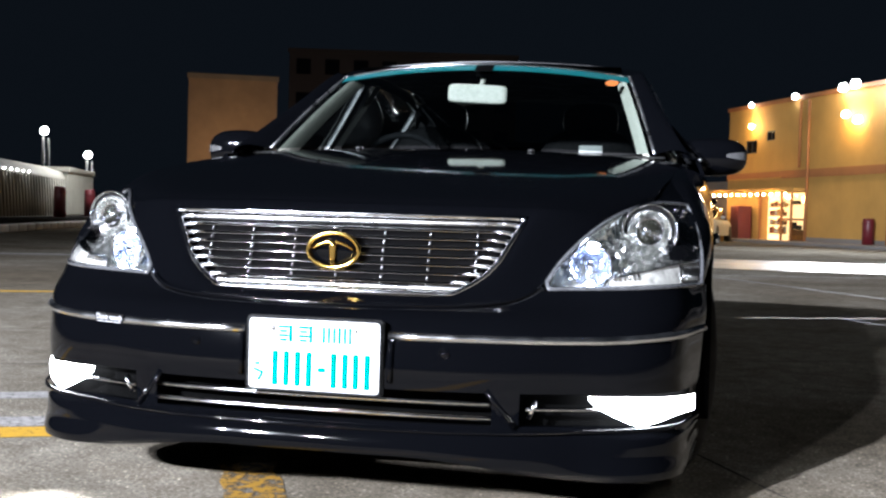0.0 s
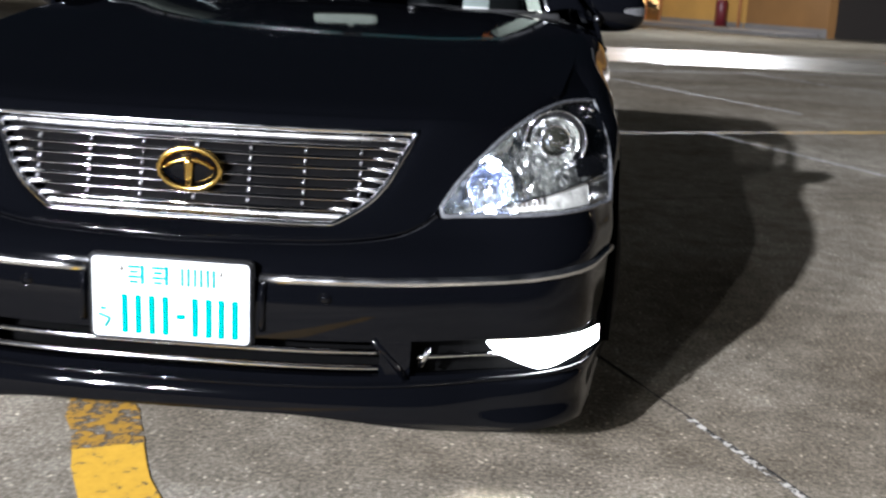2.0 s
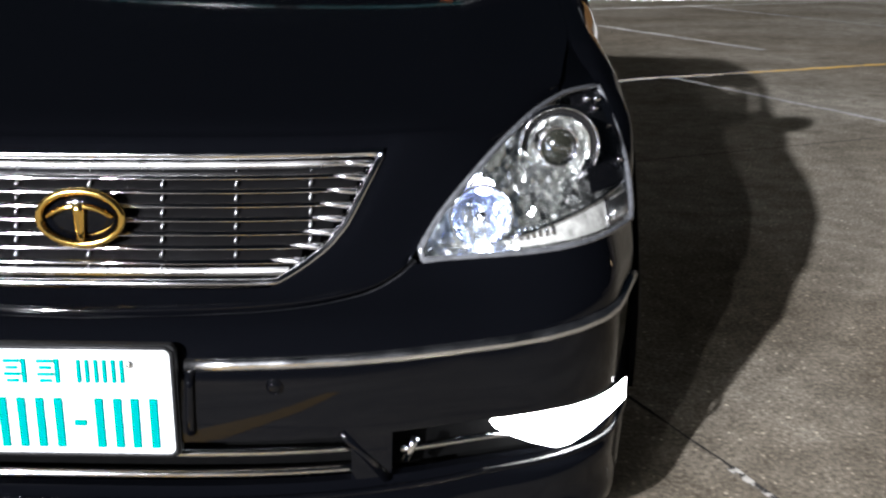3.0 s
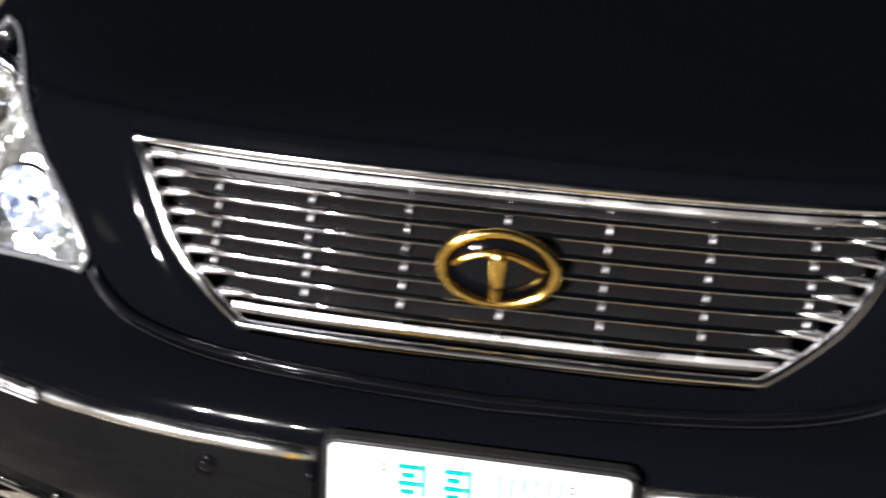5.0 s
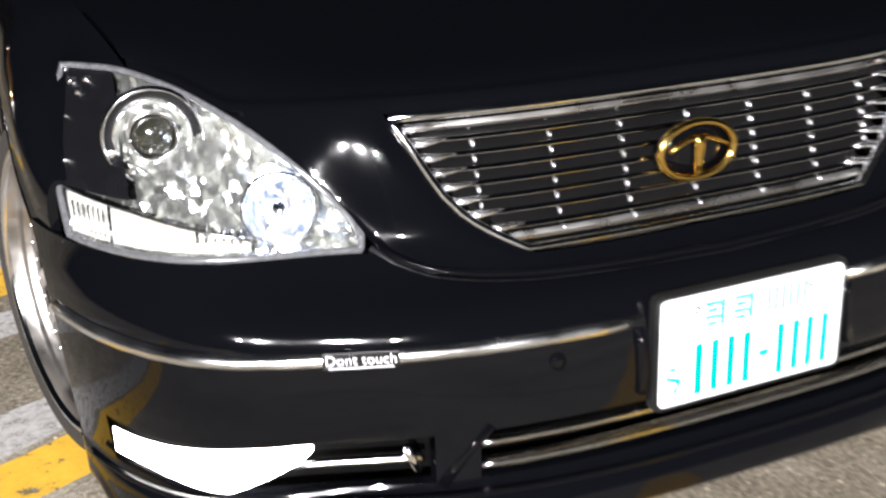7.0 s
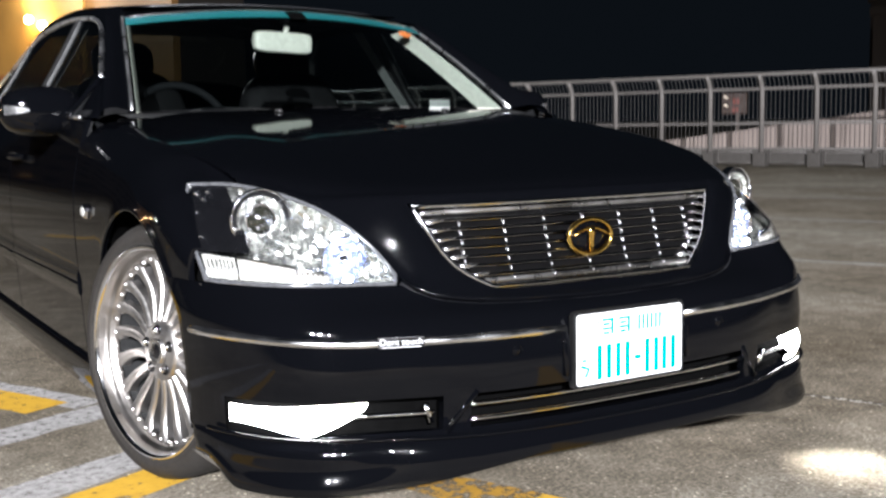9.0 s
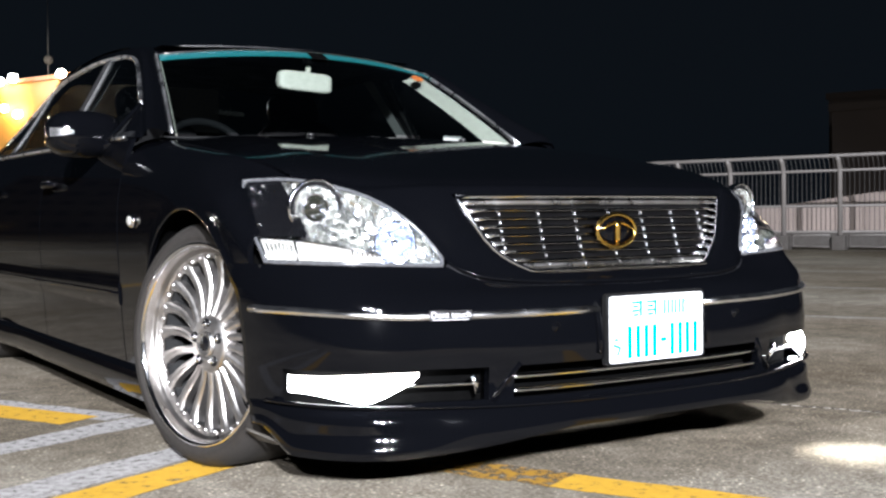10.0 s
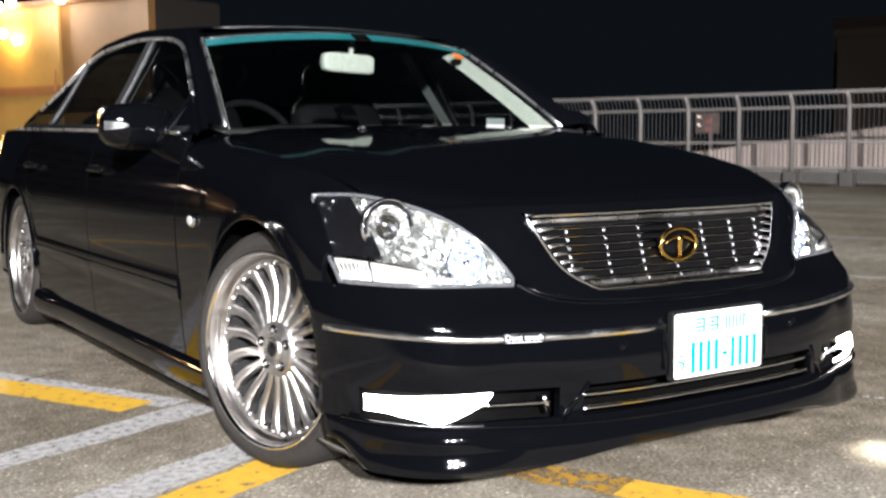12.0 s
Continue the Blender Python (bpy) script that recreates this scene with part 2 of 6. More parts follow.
TEAL = tinted_band()
CLEAR = pane("clear_lens", (0.97, 0.98, 0.98))
SCREEN = pane("windscreen_glass", (0.36, 0.41, 0.40))
SIDEGLASS = pane("tinted_side_glass", (0.22, 0.24, 0.24))
FOGGLOW = glow("fog_lamp_glow", (1.0, 0.97, 0.92), 60)
LEDGLOW = glow("position_lamp_glow", (0.84, 0.88, 1.0), 60)
ORANGE = plain("orange_plastic", (0.75, 0.20, 0.05), 0.4)
STICKER = plain("white_sticker", (0.42, 0.42, 0.43), 0.5, grain=150)
GROUND = ground_material()
YELLOW = line_material("yellow_road_paint", (0.42, 0.250, 0.030), 0.35)
YELLOWOLD = line_material("worn_yellow_road_paint", (0.26, 0.145, 0.022), 0.45)


def faded_line():
    """Old paint worn thin: grey that lets the ground's mottling through."""
    m, n, l, b = node_material("old_white_road_paint")
    tc = n.new("ShaderNodeTexCoord")
    a = noise_node(n, l, 34, 8, 0.74, tc.outputs["Object"])
    c = ramp_node(n, l, a.outputs[0], [(0.30, (0.22, 0.212, 0.204)), (0.48, (0.26, 0.251, 0.243)), (0.72, (0.31, 0.300, 0.292))])
    l.new(c.outputs[0], b.inputs["Base Color"])
    b.inputs["Roughness"].default_value = 0.75
    b.inputs["Specular IOR Level"].default_value = 0.05
    gone = ramp_node(n, l, a.outputs[0], [(0.34, g3(0.40)), (0.56, g3(0.88))])
    l.new(gone.outputs[0], b.inputs["Alpha"])
    bump_node(n, l, a.outputs[0], 0.25, 0.003, b)
    return m


WHITE = faded_line()
TAR = plain("joint_tar", (0.02, 0.019, 0.018), 0.9, grain=40, bump=0.3)
TAR.node_tree.nodes["Principled BSDF"].inputs["Specular IOR Level"].default_value = 0.0
DUST = line_material("pale_grit", (0.36, 0.34, 0.30), 0.47)
OCHRE = wall_material("ochre_render", (0.40, 0.225, 0.048))
RUSTBAND = wall_material("rust_band", (0.28, 0.11, 0.03))
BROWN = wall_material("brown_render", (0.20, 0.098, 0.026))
# the return wall gets no light: its shade is put into this colour
SIDEWALL = wall_material("unlit_side_render", (0.014, 0.010, 0.007))
PLINTH = wall_material("grey_plinth", (0.16, 0.15, 0.14))
CREAM = wall_material("cream_sheet", (0.34, 0.33, 0.28))
DULL = wall_material("dull_concrete", (0.16, 0.13, 0.10))
TAN = wall_material("tan_wall", (0.24, 0.16, 0.10))
PALEWALL = wall_material("pale_parapet", (0.30, 0.245, 0.215))
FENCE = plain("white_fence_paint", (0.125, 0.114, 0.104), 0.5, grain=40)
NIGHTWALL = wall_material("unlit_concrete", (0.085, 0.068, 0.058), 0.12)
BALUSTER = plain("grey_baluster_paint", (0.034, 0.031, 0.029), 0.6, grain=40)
# smoother ground, for the strip that imitates the shine before the shop
SHEENSTRIP = plain("sheen_strip_ground", (0.125, 0.112, 0.088), 0.36, grain=3, vary=0.3)
SHEENSTRIP.node_tree.nodes["Principled BSDF"].inputs["Specular IOR Level"].default_value = 0.035
FOOT = plain("concrete_foot", (0.045, 0.040, 0.035), 0.9, grain=40, bump=0.3)
RED = plain("red_enamel", (0.085, 0.006, 0.010), 0.45)
KERB = plain("kerb_stone", (0.42, 0.41, 0.39), 0.85, grain=30, bump=0.3)
WARMGLOW = glow("sodium_lamp", (1.0, 0.66, 0.28), 60)
COOLGLOW = glow("metal_halide_lamp", (1.0, 0.93, 0.82), 60)
SIGNALGLOW = glow("signal_lamp", (1.0, 0.86, 0.66), 0.4)
REDPANEL = plain("dull_red_panel", (0.16, 0.045, 0.035), 0.7, grain=30)
BROWNBOX = plain("brown_signal_box", (0.05, 0.03, 0.022), 0.7, grain=30)
SHOPGLOW = glow("lit_shop_interior", (1.0, 0.66, 0.27), 1.9)
SHOPGLASS = pane("shop_door_glass", (0.85, 0.86, 0.86))
NIGHTGLASS = pane("window_glass", (0.25, 0.28, 0.30))


# ---- mesh helpers ----
def mesh_object(name, bm, material, parent=None, label="", smooth=True):
    me = bpy.data.meshes.new(name)
    for f in bm.faces:
        f.smooth = smooth
    bm.to_mesh(me)
    bm.free()
    me.materials.append(material)
    ob = new(name, me)
    if parent:
        ob.parent = parent
        ob.matrix_parent_inverse = Matrix.Identity(4)
    if label:
        tagged(ob, label)
    return ob


def part(name, bm, material, parent, label="", smooth=True):
    return mesh_object(name, bm, material, parent, label, smooth)


def thing(name, label, category, group="", at=(0, 0, 0), turn=0.0, kind=""):
    ob = new(name)
    ob.empty_display_size = 0.1
    ob.matrix_world = pose(*at, 0, 0, turn)
    return tagged(ob, label, category, group, kind)


def structure(ob, label, category):
    return tagged(ob, label, category, kind="structure")


def smooth_curve(tab):
    xs, ys = np.array([p[0] for p in tab]), np.array([p[1] for p in tab], float)
    d = np.diff(ys) / np.diff(xs)
    m = np.zeros(len(xs))
    m[0], m[-1] = d[0], d[-1]
    for i in range(1, len(xs) - 1):
        m[i] = 0 if d[i - 1] * d[i] <= 0 else 2 * d[i - 1] * d[i] / (d[i - 1] + d[i])

    def f(t):
        t = min(max(t, xs[0]), xs[-1])
        i = min(max(int(np.searchsorted(xs, t)) - 1, 0), len(xs) - 2)
        h = xs[i + 1] - xs[i]
        s = (t - xs[i]) / h
        return float((1 + 2 * s) * (1 - s) ** 2 * ys[i] + s * (1 - s) ** 2 * h * m[i] + s * s * (3 - 2 * s) * ys[i + 1] + s * s * (s - 1) * h * m[i + 1])
    return f


def ss(t):
    t = min(max(t, 0.0), 1.0)
    return t * t * (3 - 2 * t)


def grid(f, us, vs, skip=None, flip=False):
    """A sheet of quads through f(u, v)."""
    bm = bmesh.new()
    rows = [[bm.verts.new(f(u, v)) for v in vs] for u in us]
    for i in range(len(us) - 1):
        for j in range(len(vs) - 1):
            if skip and skip(0.5 * (us[i] + us[i + 1]), 0.5 * (vs[j] + vs[j + 1])):
                continue
            q = [rows[i][j], rows[i + 1][j], rows[i + 1][j + 1], rows[i][j + 1]]
            bm.faces.new(q[::-1] if flip else q)
    for v in [v for v in bm.verts if not v.link_faces]:
        bm.verts.remove(v)
    bm.normal_update()
    return bm


def rim(bm, depth, way=None):
    """Fold the sheet's open edges inwards, so that a panel shows its thickness."""
    edges = [e for e in bm.edges if len(e.link_faces) == 1]
    for e in edges:
        e.smooth = False
    normals = {v: (Vector(way) if way else v.normal.copy()) for e in edges for v in e.verts}
    made = bmesh.ops.extrude_edge_only(bm, edges=edges)["geom"]
    moved = [v for v in made if isinstance(v, bmesh.types.BMVert)]
    old = list(normals)
    for v in moved:
        near = min(old, key=lambda o: (o.co - v.co).length_squared)
        v.co = v.co - normals[near] * depth
    bm.normal_update()
    return bm


def steps(a, b, n):
    return [a + (b - a) * i / n for i in range(n + 1)]


def tube(points, radius, sides=8, closed=False, flat=1.0, up=(0, 0, 1)):
    """A bar swept along points; flat squeezes its section along 'up'."""
    bm = bmesh.new()
    pts = [Vector(p) for p in points]
    n = len(pts)
    rings = []
    for i, p in enumerate(pts):
        a, b = (pts[(i - 1) % n], pts[(i + 1) % n]) if closed else (pts[max(i - 1, 0)], pts[min(i + 1, n - 1)])
        d = (b - a).normalized()
        side = d.cross(Vector(up))
        side = side.normalized() if side.length > 1e-5 else Vector((1, 0, 0))
        top = side.cross(d)
        r = radius[i] if isinstance(radius, (list, tuple)) else radius
        rings.append([bm.verts.new(p + side * r * math.cos(k * math.tau / sides) + top * r * flat * math.sin(k * math.tau / sides)) for k in range(sides)])
    for i in range(n if closed else n - 1):
        for k in range(sides):
            bm.faces.new((rings[i][k], rings[i][(k + 1) % sides], rings[(i + 1) % n][(k + 1) % sides], rings[(i + 1) % n][k]))
    if not closed:
        bm.faces.new(rings[0][::-1]), bm.faces.new(rings[-1])
    bmesh.ops.recalc_face_normals(bm, faces=bm.faces)
    return bm


def lathe(profile, sides=48, axis="x", closed_ends=False):
    """Spin (radius, along) pairs round an axis."""
    bm = bmesh.new()
    rings = []
    for r, a in profile:
        ring = []
        for k in range(sides):
            c, s = r * math.cos(k * math.tau / sides), r * math.sin(k * math.tau / sides)
            ring.append(bm.verts.new({"x": (a, c, s), "y": (c, a, s), "z": (c, s, a)}[axis]))
        rings.append(ring)
    for i in range(len(rings) - 1):
        for k in range(sides):
            bm.faces.new((rings[i][k], rings[i][(k + 1) % sides], rings[i + 1][(k + 1) % sides], rings[i + 1][k]))
    if closed_ends:
        bm.faces.new(rings[0]), bm.faces.new(rings[-1])
    bmesh.ops.recalc_face_normals(bm, faces=bm.faces)
    return bm


def block(size, at=(0, 0, 0), bevel=0.0, segments=2, m=None):
    bm = bmesh.new()
    bmesh.ops.create_cube(bm, size=1, matrix=Matrix.Translation(at) @ Matrix.Diagonal((*size, 1)))
    if bevel:
        bmesh.ops.bevel(bm, geom=list(bm.edges), offset=bevel, segments=segments, affect="EDGES", profile=0.6)
    if m:
        bmesh.ops.transform(bm, matrix=m, verts=bm.verts)
    return bm


def blob(size, at, power=3.0, nu=28, nv=14):
    """A rounded box: a superellipsoid."""
    def sp(v, p):
        return math.copysign(abs(v) ** p, v)
    e = 2 / power
    bm = bmesh.new()
    bmesh.ops.create_uvsphere(bm, u_segments=nu, v_segments=nv, radius=1)
    for v in bm.verts:
        la, lo = math.asin(max(-1, min(1, v.co.z))), math.atan2(v.co.y, v.co.x)
        v.co = Vector(at) + Vector((size[0] * sp(math.cos(la), e) * sp(math.cos(lo), e), size[1] * sp(math.cos(la), e) * sp(math.sin(lo), e), size[2] * sp(math.sin(la), e)))
    bm.normal_update()
    return bm


def join(*parts):
    bm = bmesh.new()
    for p in parts:
        me = bpy.data.meshes.new("tmp")
        p.to_mesh(me)
        p.free()
        bm.from_mesh(me)
        bpy.data.meshes.remove(me)
    return bm


def moved(bm, m):
    bmesh.ops.transform(bm, matrix=m, verts=bm.verts)
    return bm


# ---- ground and road markings ----
def build_ground():
    bm = bmesh.new()
    xs = [-900, -200, -60, -20, -8, -4, -2, 0, 2, 4, 8, 20, 60, 200, 900]
    rows = [[bm.verts.new((x, y, 0)) for y in xs] for x in xs]
    for i in range(len(xs) - 1):
        for j in range(len(xs) - 1):
            bm.faces.new((rows[i][j], rows[i + 1][j], rows[i + 1][j + 1], rows[i][j + 1]))
    structure(mesh_object("ground", bm, GROUND), "worn grey-brown asphalt of a car park", "ground")


GA, GB = Vector((0.43, -0.903, 0)), Vector((-0.903, -0.43, 0))  # directions of the parking grid


def stripe(name, a, b, width, z, material, label, jitter=0.003, seed=1):
    """A painted line with uneven edges, lying on the ground."""
    rnd = random.Random(seed)
    a, b, z = Vector((*a, 0)), Vector((*b, 0)), 0.35 * z
    d = (b - a).normalized()
    side = Vector((-d.y, d.x, 0))
    n = max(3, int((b - a).length / 0.09))
    bm = bmesh.new()
    last = None
    for i in range(n + 1):
        p = a + (b - a) * i / n
        w1, w2 = width / 2 + rnd.uniform(-jitter, jitter), width / 2 + rnd.uniform(-jitter, jitter)
        top = [p + side * w1 + Vector((0, 0, z)), p - side * w2 + Vector((0, 0, z))]
        cur = [bm.verts.new(v) for v in top]
        if last:
            bm.faces.new((last[0], last[1], cur[1], cur[0]))
        last = cur
    bmesh.ops.recalc_face_normals(bm, faces=bm.faces)
    for f in bm.faces:
        if f.normal.z < 0:
            f.normal_flip()
    return structure(mesh_object(name, bm, material, None, "", False), label, "road marking")


def build_markings():
    y = "worn yellow parking line painted on asphalt"
    w = "faded old white parking line on asphalt"
    stripe("road_marking", (-3.05, 5.75), (-0.955, 1.715), 0.165, 0.006, YELLOW, y, seed=1)
    stripe("road_marking", (-0.36, 0.50), (-0.19, 0.14), 0.15, 0.006, YELLOWOLD, "yellow parking line worn down to brown grit", 0.012, seed=2)
    stripe("road_marking", (-0.19, 0.14), (0.95, -2.25), 0.15, 0.006, YELLOW, y, 0.006, seed=9)
    stripe("road_marking", (-0.80, 0.845), (-4.2, -0.78), 0.16, 0.007, YELLOW, y, seed=3)
    stripe("road_marking", (-2.70, 5.35), (-0.83, 1.68), 0.13, 0.004, WHITE, w, 0.009, seed=4)
    stripe("road_marking", (-0.76, 1.60), (-4.6, -0.02), 0.15, 0.0045, WHITE, w, 0.009, seed=5)
    stripe("road_marking", (-0.78, 1.05), (-4.4, -0.64), 0.16, 0.005, WHITE, w, 0.009, seed=6)
    stripe("road_marking", (-7.2, 4.2), (-1.9, 6.9), 0.16, 0.006, YELLOW, y, seed=7)
    stripe("road_marking", (-9.5, 11.2), (-4.0, 13.9), 0.5, 0.006, WHITE, w, 0.03, seed=8)
    # bay lines beyond the car
    for i, (px, py, ln) in enumerate(((2.0, 6.6, 5.5), (4.6, 7.8, 5.5), (7.2, 9.0, 5.0), (1.0, 13.0, 5.0), (3.6, 14.2, 5.0), (6.2, 15.4, 5.0), (8.8, 16.6, 5.0))):
        q = Vector((px, py, 0)) + GA * ln
        stripe("road_marking", (px, py), (q.x, q.y), 0.055, 0.006, WHITE, w, 0.012, seed=20 + i)
    stripe("road_marking", (1.2, 6.2), (12.4, 11.5), 0.08, 0.0065, YELLOW, y, 0.02, seed=40)
    stripe("road_marking", (0.2, 12.6), (12.6, 18.4), 0.08, 0.0065, WHITE, w, 0.009, seed=41)
    for i, (a, b) in enumerate((((0.55, 1.75), (3.3, -4.1)), ((-4.6, 0.75), (6.6, 6.1)), ((3.2, 3.05), (5.8, -2.5)), ((-3.2, -2.3), (8.0, 3.1)))):
        stripe("pavement_joint", a, b, 0.009, 0.004, TAR, "dark open joint between slabs of asphalt", 0.004, seed=60 + i)
    stripe("pavement_joint", (1.10, 0.56), (3.28, -4.1), 0.020, 0.005, DUST, "pale grit lying in a joint of the asphalt", 0.006, seed=70)


def box_part(name, size, at, material, parent, bevel=0.0, label=""):
    return part(name, block(size, at, bevel), material, parent, label, smooth=False)


# ---- shop building ----
def wall_frame():
    return Matrix(((WALLD.x, WALLN.x, 0, WALL0.x), (WALLD.y, WALLN.y, 0, WALL0.y), (0, 0, 1, 0), (0, 0, 0, 1)))


def build_shop():
    """Along s the wall runs towards the viewer, out of it goes n, up is z."""
    root = thing("shop_building", "two-storey ochre rendered shop lit by sodium lamps", "building")
    root.matrix_world = wall_frame()
    H = 5.6
    # wall with an entrance and two windows cut through
    s_cuts, z_cuts = [0, 1.52, 2.5, 2.75, 3.26, 3.94, 6.35, 11.9], [0, 2.0, 3.68, 4.14, 4.24, 4.54, H]
    holes = [(2.75, 6.35, 0, 2.0), (1.52, 2.5, 3.68, 4.24), (3.26, 3.94, 4.14, 4.54)]
    bm = bmesh.new()
    for i in range(len(s_cuts) - 1):
        for j in range(len(z_cuts) - 1):
            s0, s1, z0, z1 = s_cuts[i], s_cuts[i + 1], z_cuts[j], z_cuts[j + 1]
            sm, zm = (s0 + s1) / 2, (z0 + z1) / 2
            if any(a < sm < b and c < zm < d for a, b, c, d in holes):
                continue
            bmesh.ops.create_cube(bm, size=1, matrix=Matrix.Translation((sm, -0.15, zm)) @ Matrix.Diagonal((s1 - s0, 0.3, z1 - z0, 1)))
    bmesh.ops.remove_doubles(bm, verts=bm.verts, dist=1e-4)
    inner = [f for f in bm.faces if sum(1 for g in bm.faces if g is not f and (g.calc_center_median() - f.calc_center_median()).length < 1e-4)]
    bmesh.ops.delete(bm, geom=inner, context="FACES")
    bmesh.ops.recalc_face_normals(bm, faces=bm.faces)
    part("wall", bm, OCHRE, root, smooth=False)
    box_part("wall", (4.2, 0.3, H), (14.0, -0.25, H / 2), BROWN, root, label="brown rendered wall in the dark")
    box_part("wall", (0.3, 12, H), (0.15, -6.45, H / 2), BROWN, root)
    box_part("roof", (8.6, 12, 0.2), (4.6, -6.5, H - 0.15), PLINTH, root)
    # end wall coloured near-black to stand for its unlit side
    box_part("wall", (0.3, 3.0, H), (15.9, -1.9, H / 2), SIDEWALL, root, label="unlit side wall, its shade put into the colour")
    box_part("coping", (16.3, 0.42, 0.16), (8.1, -0.12, H + 0.06), RUSTBAND, root, 0.02)
    box_part("band", (7.3, 0.05, 0.30), (8.25, 0.022, 2.72), RUSTBAND, root)
    box_part("band", (4.6, 0.05, 0.22), (2.3, 0.022, 2.75), RUSTBAND, root)
    box_part("plinth", (5.4, 0.06, 0.28), (9.2, 0.03, 0.14), PLINTH, root)
    box_part("plinth", (4.2, 0.06, 0.28), (14.0, -0.07, 0.14), PLINTH, root)
    # pipes down the wall
    for s, z0, z1 in ((5.97, 2.95, 5.5), (6.58, 0.1, 5.5), (11.72, 0.1, 3.4)):
        part("downpipe", tube([(s, 0.08, z) for z in steps(z0, z1, 4)], 0.055, 8, up=(0, 1, 0)), RUSTBAND, root)
    # windows
    for a, b, c, d in holes[1:]:
        w = part("window", join(block((b - a, 0.05, 0.05), ((a + b) / 2, -0.05, c + 0.025)), block((b - a, 0.05, 0.05), ((a + b) / 2, -0.05, d - 0.025)),
                                block((0.05, 0.05, d - c - 0.1), (a + 0.025, -0.05, (c + d) / 2)), block((0.05, 0.05, d - c - 0.1), (b - 0.025, -0.05, (c + d) / 2)),
                                block((0.04, 0.04, d - c - 0.1), ((a + b) / 2, -0.05, (c + d) / 2))), PLASTIC, root, smooth=False)
        box_part("pane", (b - a - 0.1, 0.01, d - c - 0.1), ((a + b) / 2, -0.07, (c + d) / 2), NIGHTGLASS, w)
        box_part("recess", (b - a, 0.02, d - c), ((a + b) / 2, -0.29, (c + d) / 2), DULL, w)
    # entrance: lit lobby, posts, doors, a row of small lamps
    box_part("lobby_wall", (3.6, 0.05, 2.0), (4.55, -0.50, 1.0), SHOPGLOW, root, label="bright warm shop interior behind the doors")
    box_part("lobby_ceiling", (3.6, 0.52, 0.05), (4.55, -0.26, 2.03), OCHRE, root)
    box_part("lobby_side", (0.05, 0.22, 2.0), (2.72, -0.42, 1.0), OCHRE, root)
    box_part("lobby_side", (0.05, 0.22, 2.0), (6.38, -0.42, 1.0), OCHRE, root)
    rnd = random.Random(5)
    for z in (0.38, 0.74, 1.10, 1.46):
        box_part("shop_shelf", (1.3, 0.08, 0.04), (3.6, -0.44, z), BROWN, root)
        at = 3.0
        while at < 4.2:
            w, h = rnd.uniform(0.07, 0.2), rnd.uniform(0.12, 0.27)
            box_part("shop_product", (w, 0.06, h), (at + w / 2, -0.43, z + 0.025 + h / 2), rnd.choice((RUSTBAND, CREAM, BROWN, OCHRE, RED)), root)
            at += w + rnd.uniform(0.02, 0.12)
    box_part("shop_counter", (1.2, 0.10, 0.55), (5.4, -0.41, 0.275), BROWN, root)
    for s, w, h in ((4.95, 0.22, 0.30), (5.3, 0.30, 0.18), (5.75, 0.2, 0.42)):
        box_part("shop_product", (w, 0.08, h), (s, -0.42, 0.555 + h / 2), rnd.choice((PLASTIC, BROWN, RUSTBAND)), root)
    box_part("hanging_sign", (0.75, 0.03, 0.16), (5.2, -0.30, 1.62), PLASTIC, root)
    for s in (2.8, 4.5, 5.25, 6.3):
        box_part("door_post", (0.08, 0.08, 2.0), (s, -0.08, 1.0), RUSTBAND, root)
    box_part("door_rail", (0.7, 0.05, 0.08), (4.87, -0.08, 0.95), RUSTBAND, root)
    box_part("door_rail", (0.95, 0.05, 0.08), (5.77, -0.08, 0.95), RUSTBAND, root)
    for s, w in ((4.87, 0.66), (5.77, 0.94)):
        box_part("pane", (w, 0.012, 1.85), (s, -0.08, 0.97), SHOPGLASS, root)
    box_part("canopy", (7.3, 0.5, 0.14), (2.7, 0.25, 2.1), OCHRE, root, 0.02)
    for i in range(13):
        part("canopy_lamp", blob((0.055, 0.055, 0.045), (-0.85 + i * 0.55, 0.50, 1.93), 2, 10, 6), WARMGLOW, root)
    # annex to the far side
    box_part("annex", (3.2, 3, 2.6), (-1.62, -1.9, 1.3), DULL, root, label="low grey shutter annex")
    # lamps: floods on the roof edge and lanterns on the wall
    for s, z, r, m in ((2.2, 5.68, 0.11, COOLGLOW), (5.67, 5.72, 0.13, COOLGLOW), (8.95, 5.70, 0.18, COOLGLOW), (9.7, 5.76, 0.18, COOLGLOW), (12.27, 5.72, 0.17, COOLGLOW)):
        part("roof_lamp", join(blob((r, r * 0.7, r * 0.8), (s, 0.18, z), 2.6, 16, 10)), m, root, label="glaring flood lamp on the roof edge")
        part("lamp_arm", tube([(s, -0.1, z - 0.05), (s, 0.15, z)], 0.03, 6), PLASTIC, root)
    for s, z, r in ((2.33, 4.79, 0.13), (9.2, 4.73, 0.16), (9.95, 4.48, 0.17)):
        part("wall_lamp", blob((r, r * 0.8, r * 0.8), (s, 0.2, z), 2.4, 16, 10), WARMGLOW, root, label="glowing amber wall lamp")
        part("lamp_arm", tube([(s, -0.02, z), (s, 0.12, z)], 0.03, 6), PLASTIC, root)
    # kerb step before the wall
    structure(mesh_object("pavement", moved(block((17, 1.6, 0.12), (7.5, 0.9, 0.06), 0.02), wall_frame()), PLINTH, smooth=False), "grey kerbed step along the shop wall", "pavement")
    for s, n, l in ((11.05, 0.35, 0.90),):
        build_bollard(on_wall(s, n, 0.12), l)
    m = thing("roof_mast", "thin dark mast with an unlit pale globe on the shop roof", "mast", at=on_wall(10.95, -0.35, 5.5))
